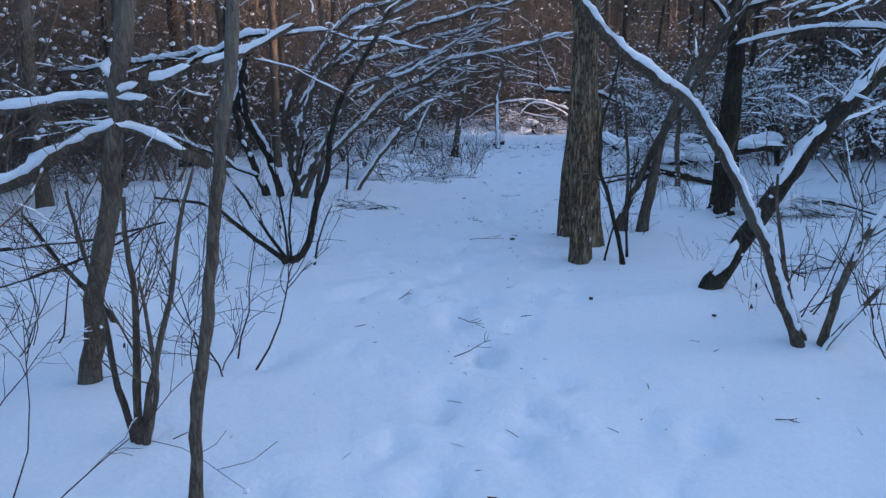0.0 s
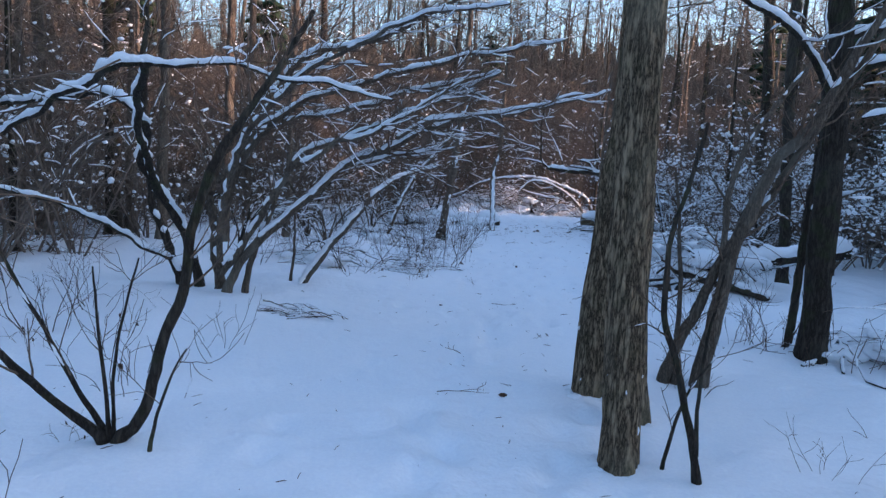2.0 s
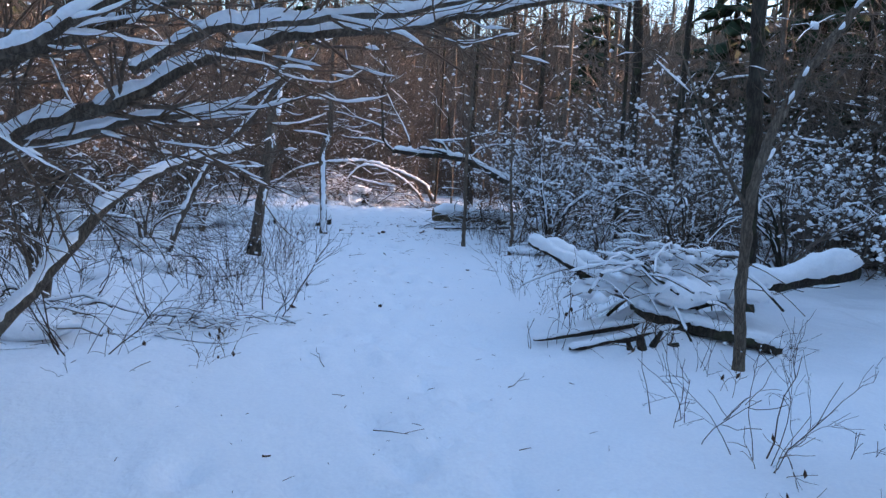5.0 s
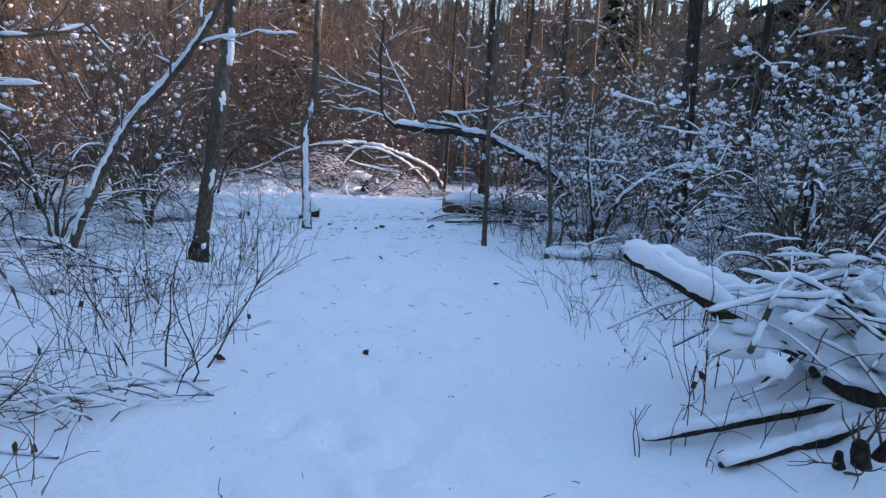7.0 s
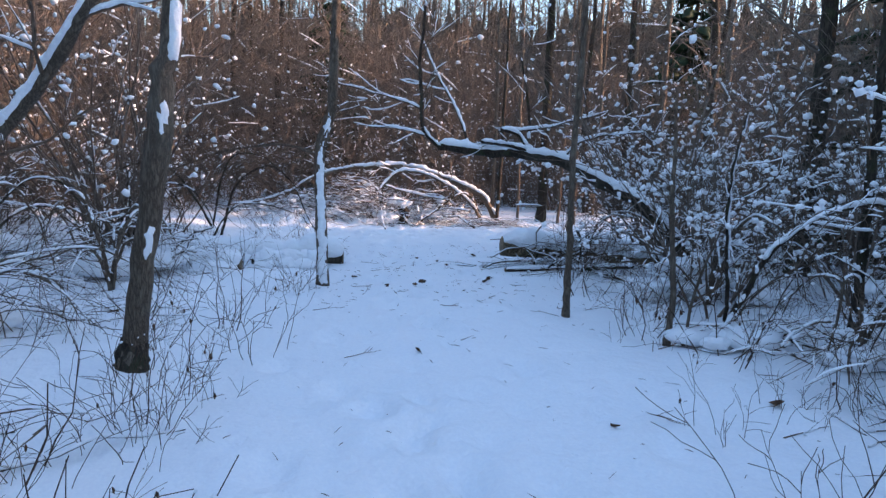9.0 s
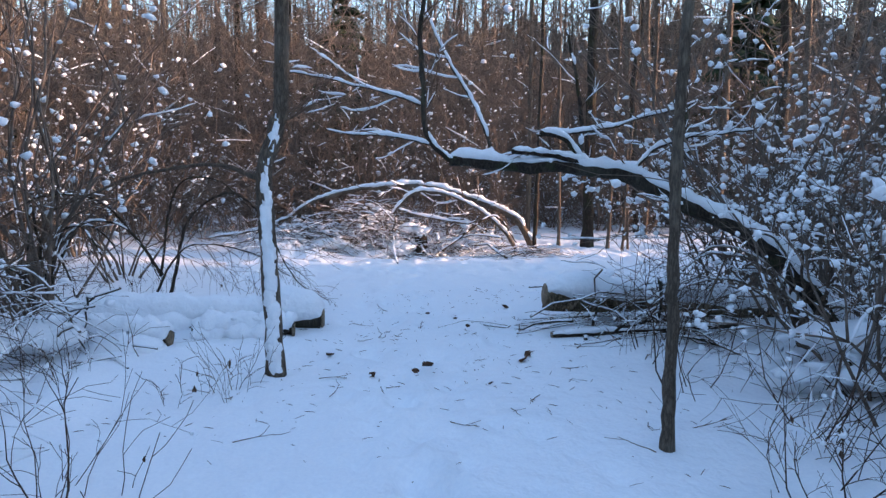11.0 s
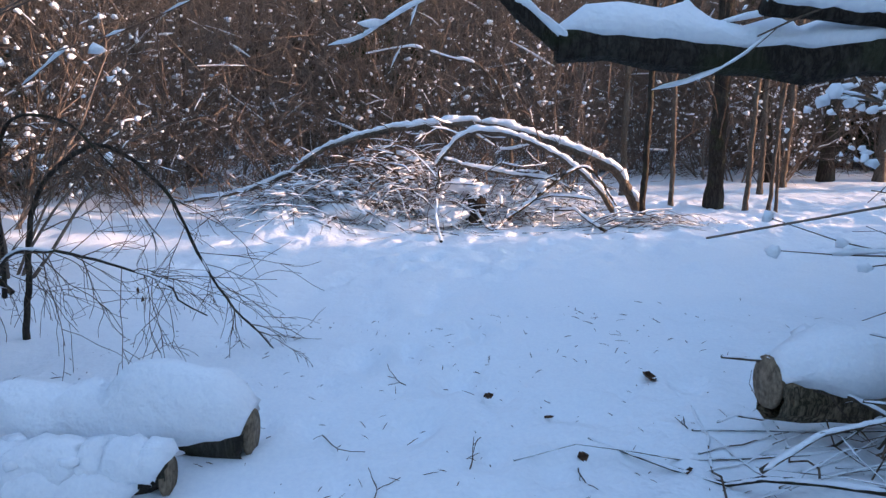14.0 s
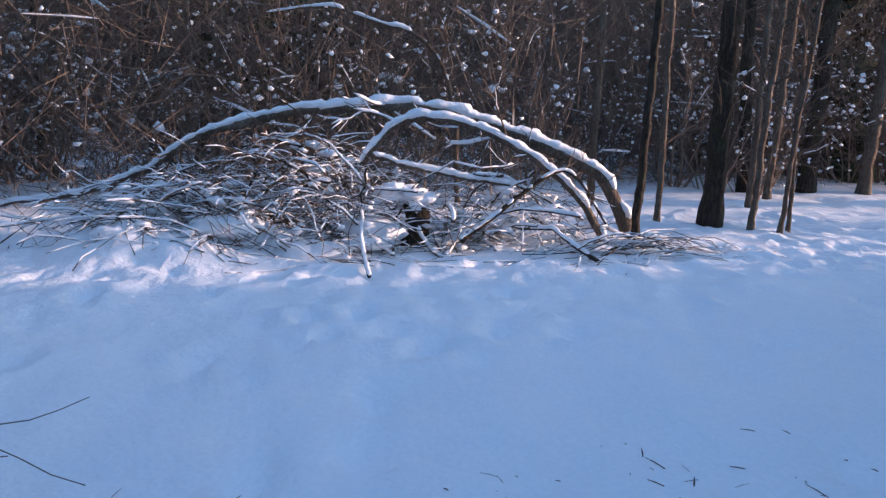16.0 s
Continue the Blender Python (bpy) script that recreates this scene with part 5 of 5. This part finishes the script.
v = np.concatenate([np.stack([2 + 72 * np.cos(ang), 14 + 72 * np.sin(ang), np.full(n, -3.0)], 1), np.stack([2 + 72 * np.cos(ang), 14 + 72 * np.sin(ang), top], 1)])
ring.add(v, [[i, (i + 1) % n, n + (i + 1) % n, n + i] for i in range(n)])
tagged(ring.object("backdrop", FAR), "far brown treeline against the winter sky", "backdrop", kind="structure")


# ---- small things in the snow ----
def leaf(at, size, turn, stand=0.3):
    """A curled dead leaf with its stalk, half sunk in snow."""
    m = bmesh.new()
    n = 9
    rows = []
    for i in range(n):
        s = i / (n - 1)
        w = size * 0.42 * math.sin(math.pi * s) ** 0.7 * (1 + 0.25 * math.cos(s * 19))
        rows.append([m.verts.new((s * size - size / 2, w * e, 0.2 * size * (abs(e) ** 1.5) * (0.6 + 0.8 * s) + 0.25 * size * (s - 0.5) ** 2 + (0.004 if k else 0))) for k, e in enumerate((-1, -0.5, 0, 0.5, 1))])
    for a, b in zip(rows, rows[1:]):
        for i in range(4):
            m.faces.new((a[i], a[i + 1], b[i + 1], b[i]))
    me = bpy.data.meshes.new("dead_leaf")
    m.to_mesh(me)
    m.free()
    me.materials.append(LEAF)
    ob = new("dead_leaf", me)
    sol = ob.modifiers.new("thick", "SOLIDIFY")
    sol.thickness = 0.0012
    ob.matrix_world = pose(at[0], at[1], float(gz(*at)) + 0.008, stand * 60, stand * 25, turn)
    return tagged(ob, "curled dark brown dead leaf lying on the snow", "leaf", "dead leaves on the trail")


for k, (x, y, s) in enumerate([(0.843, 7.45, 0.08), (2.43, 17.35, 0.08), (3.29, 15.65, 0.07), (4.44, 15.75, 0.12), (3.9, 20.4, 0.10), (2.87, 20.07, 0.08), (4.2, 22.35, 0.13), (2.99, 20.2, 0.13),
                               (3.82, 20.25, 0.13), (2.53, 20.03, 0.10), (3.28, 22.28, 0.07), (0.22, 2.35, 0.11), (2.2, 20.75, 0.10), (3.4, 19.7, 0.06), (1.69, 13.85, 0.07), (3.6, 21.6, 0.07),
                               (0.75, 13.8, 0.11), (3.55, 22.0, 0.06), (4.0, 21.4, 0.06), (1.2, 5.0, 0.05), (2.0, 4.6, 0.05), (1.45, 9.2, 0.06), (0.4, 10.4, 0.06), (3.05, 12.0, 0.07)]):
    leaf((x, y), s * 0.8, k * 73 % 360, 0.2 + 0.5 * ((k * 37) % 10) / 10)

rng = np.random.default_rng(12)
litter = Mesh()
for _ in range(4200):  # needles, bud scales and twig scraps
    y = rng.uniform(1.0, 23.8)
    near = 19 < y < 24.5
    x = trail(y) + rng.normal(0, 1.0 if not near else 1.6)
    if not near and rng.random() < 0.85:
        continue
    a, L = rng.uniform(0, np.pi), rng.uniform(0.15, 1) ** 2 * 0.045
    p = np.array((x, y, float(gz(x, y)) + 0.004))
    d = np.array((math.cos(a), math.sin(a), 0.1)) * L
    litter.tube([p - d, p + (0, 0, 0.002), p + d], np.array((1, 1.3, 0.6)) * rng.uniform(0.0008, 0.0022), 4, cap=True)
tagged(litter.object("snow_litter", LEAF), "scattered dark specks of leaf and twig on snow", "litter", kind="stuff")


def fallen_twig(x, y, L, turn, seed):
    r = np.random.default_rng(seed)
    m = Mesh()
    out = []
    grow(r, (-L / 2, 0, 0.012), (1, 0, 0.0), L, 0.0035, 1, out, 0.0, (1, 4), 0.14)
    for q, rr, dep in out:
        q[:, 2] = 0.012 + np.abs(q[:, 2] - 0.012) * 0.5
        m.tube(q, rr, 5, cap=True)
    ob = m.object("fallen_twig", TWIG)
    ob.matrix_world = pose(x, y, float(gz(x, y)), 0, 0, turn)
    return tagged(ob, "thin bare twig fallen on the snow", "twig", "fallen twigs")


for k in range(46):
    y = rng.uniform(2.5, 22) if k < 24 else rng.uniform(18.5, 22.6)
    fallen_twig(trail(y) + rng.normal(0, 1.0), y, rng.uniform(0.10, 0.4 if k < 24 else 0.28), rng.uniform(0, 360), 300 + k)


def weed_template(seed, height, stalks, label, mat, seedheads=0):
    r = np.random.default_rng(seed)
    root = empty("dry_weed", (0, 0, 0), label, "weed", "dry weeds in the snow")
    m = Mesh()
    hd = Mesh()
    for _ in range(stalks):
        a = r.uniform(0, 2 * np.pi)
        out = []
        grow(r, np.array((math.cos(a), math.sin(a), 0)) * r.uniform(0, 0.3) - (0, 0, 0.04), (math.cos(a) * r.uniform(0.0, 0.5), math.sin(a) * r.uniform(0.0, 0.5), 1), height * r.uniform(0.35, 1.15), r.uniform(0.0018, 0.004), 1, out, r.uniform(-0.05, 0.05), (1, 5), 0.17)
        for q, rr, dep in out:
            m.tube(q, rr, 4)
        if seedheads and r.random() < 0.12:
            hd.clump(out[0][0][-1], r.uniform(0.006, 0.012), r, 2.6)
    tagged(m.object("stalk_spray", mat, root), kind="stuff")
    if hd.v:
        tagged(hd.object("seed_head_spray", LEAF, root), kind="stuff")
    return root


weeds = [weed_template(240 + k, 0.35 + 0.14 * k, 2 + 2 * k, "dry brown stalks poking through the snow", (STALK, STRAW, STALK, STALK)[k], k % 2) for k in range(4)]


def verge(y, side):
    return trail(y) + side * (1.25 + abs(rng.normal(0, 0.9)))


scatter(weeds, [(verge(y, -1), y) for y in rng.uniform(11.2, 20.3, 50)] + [(verge(y, 1) + 0.2, y) for y in rng.uniform(9, 20.5, 38)]
        + [(x, y) for x, y in zip(rng.uniform(-4, -1.4, 14), rng.uniform(3, 9, 14))] + [(x, y) for x, y in zip(rng.uniform(2.2, 5, 16), rng.uniform(3.4, 9, 16))]
        + [(x, y) for x, y in zip(rng.uniform(-0.5, 1.2, 5), rng.uniform(23, 25, 5))], rng, (0.5, 1.1))
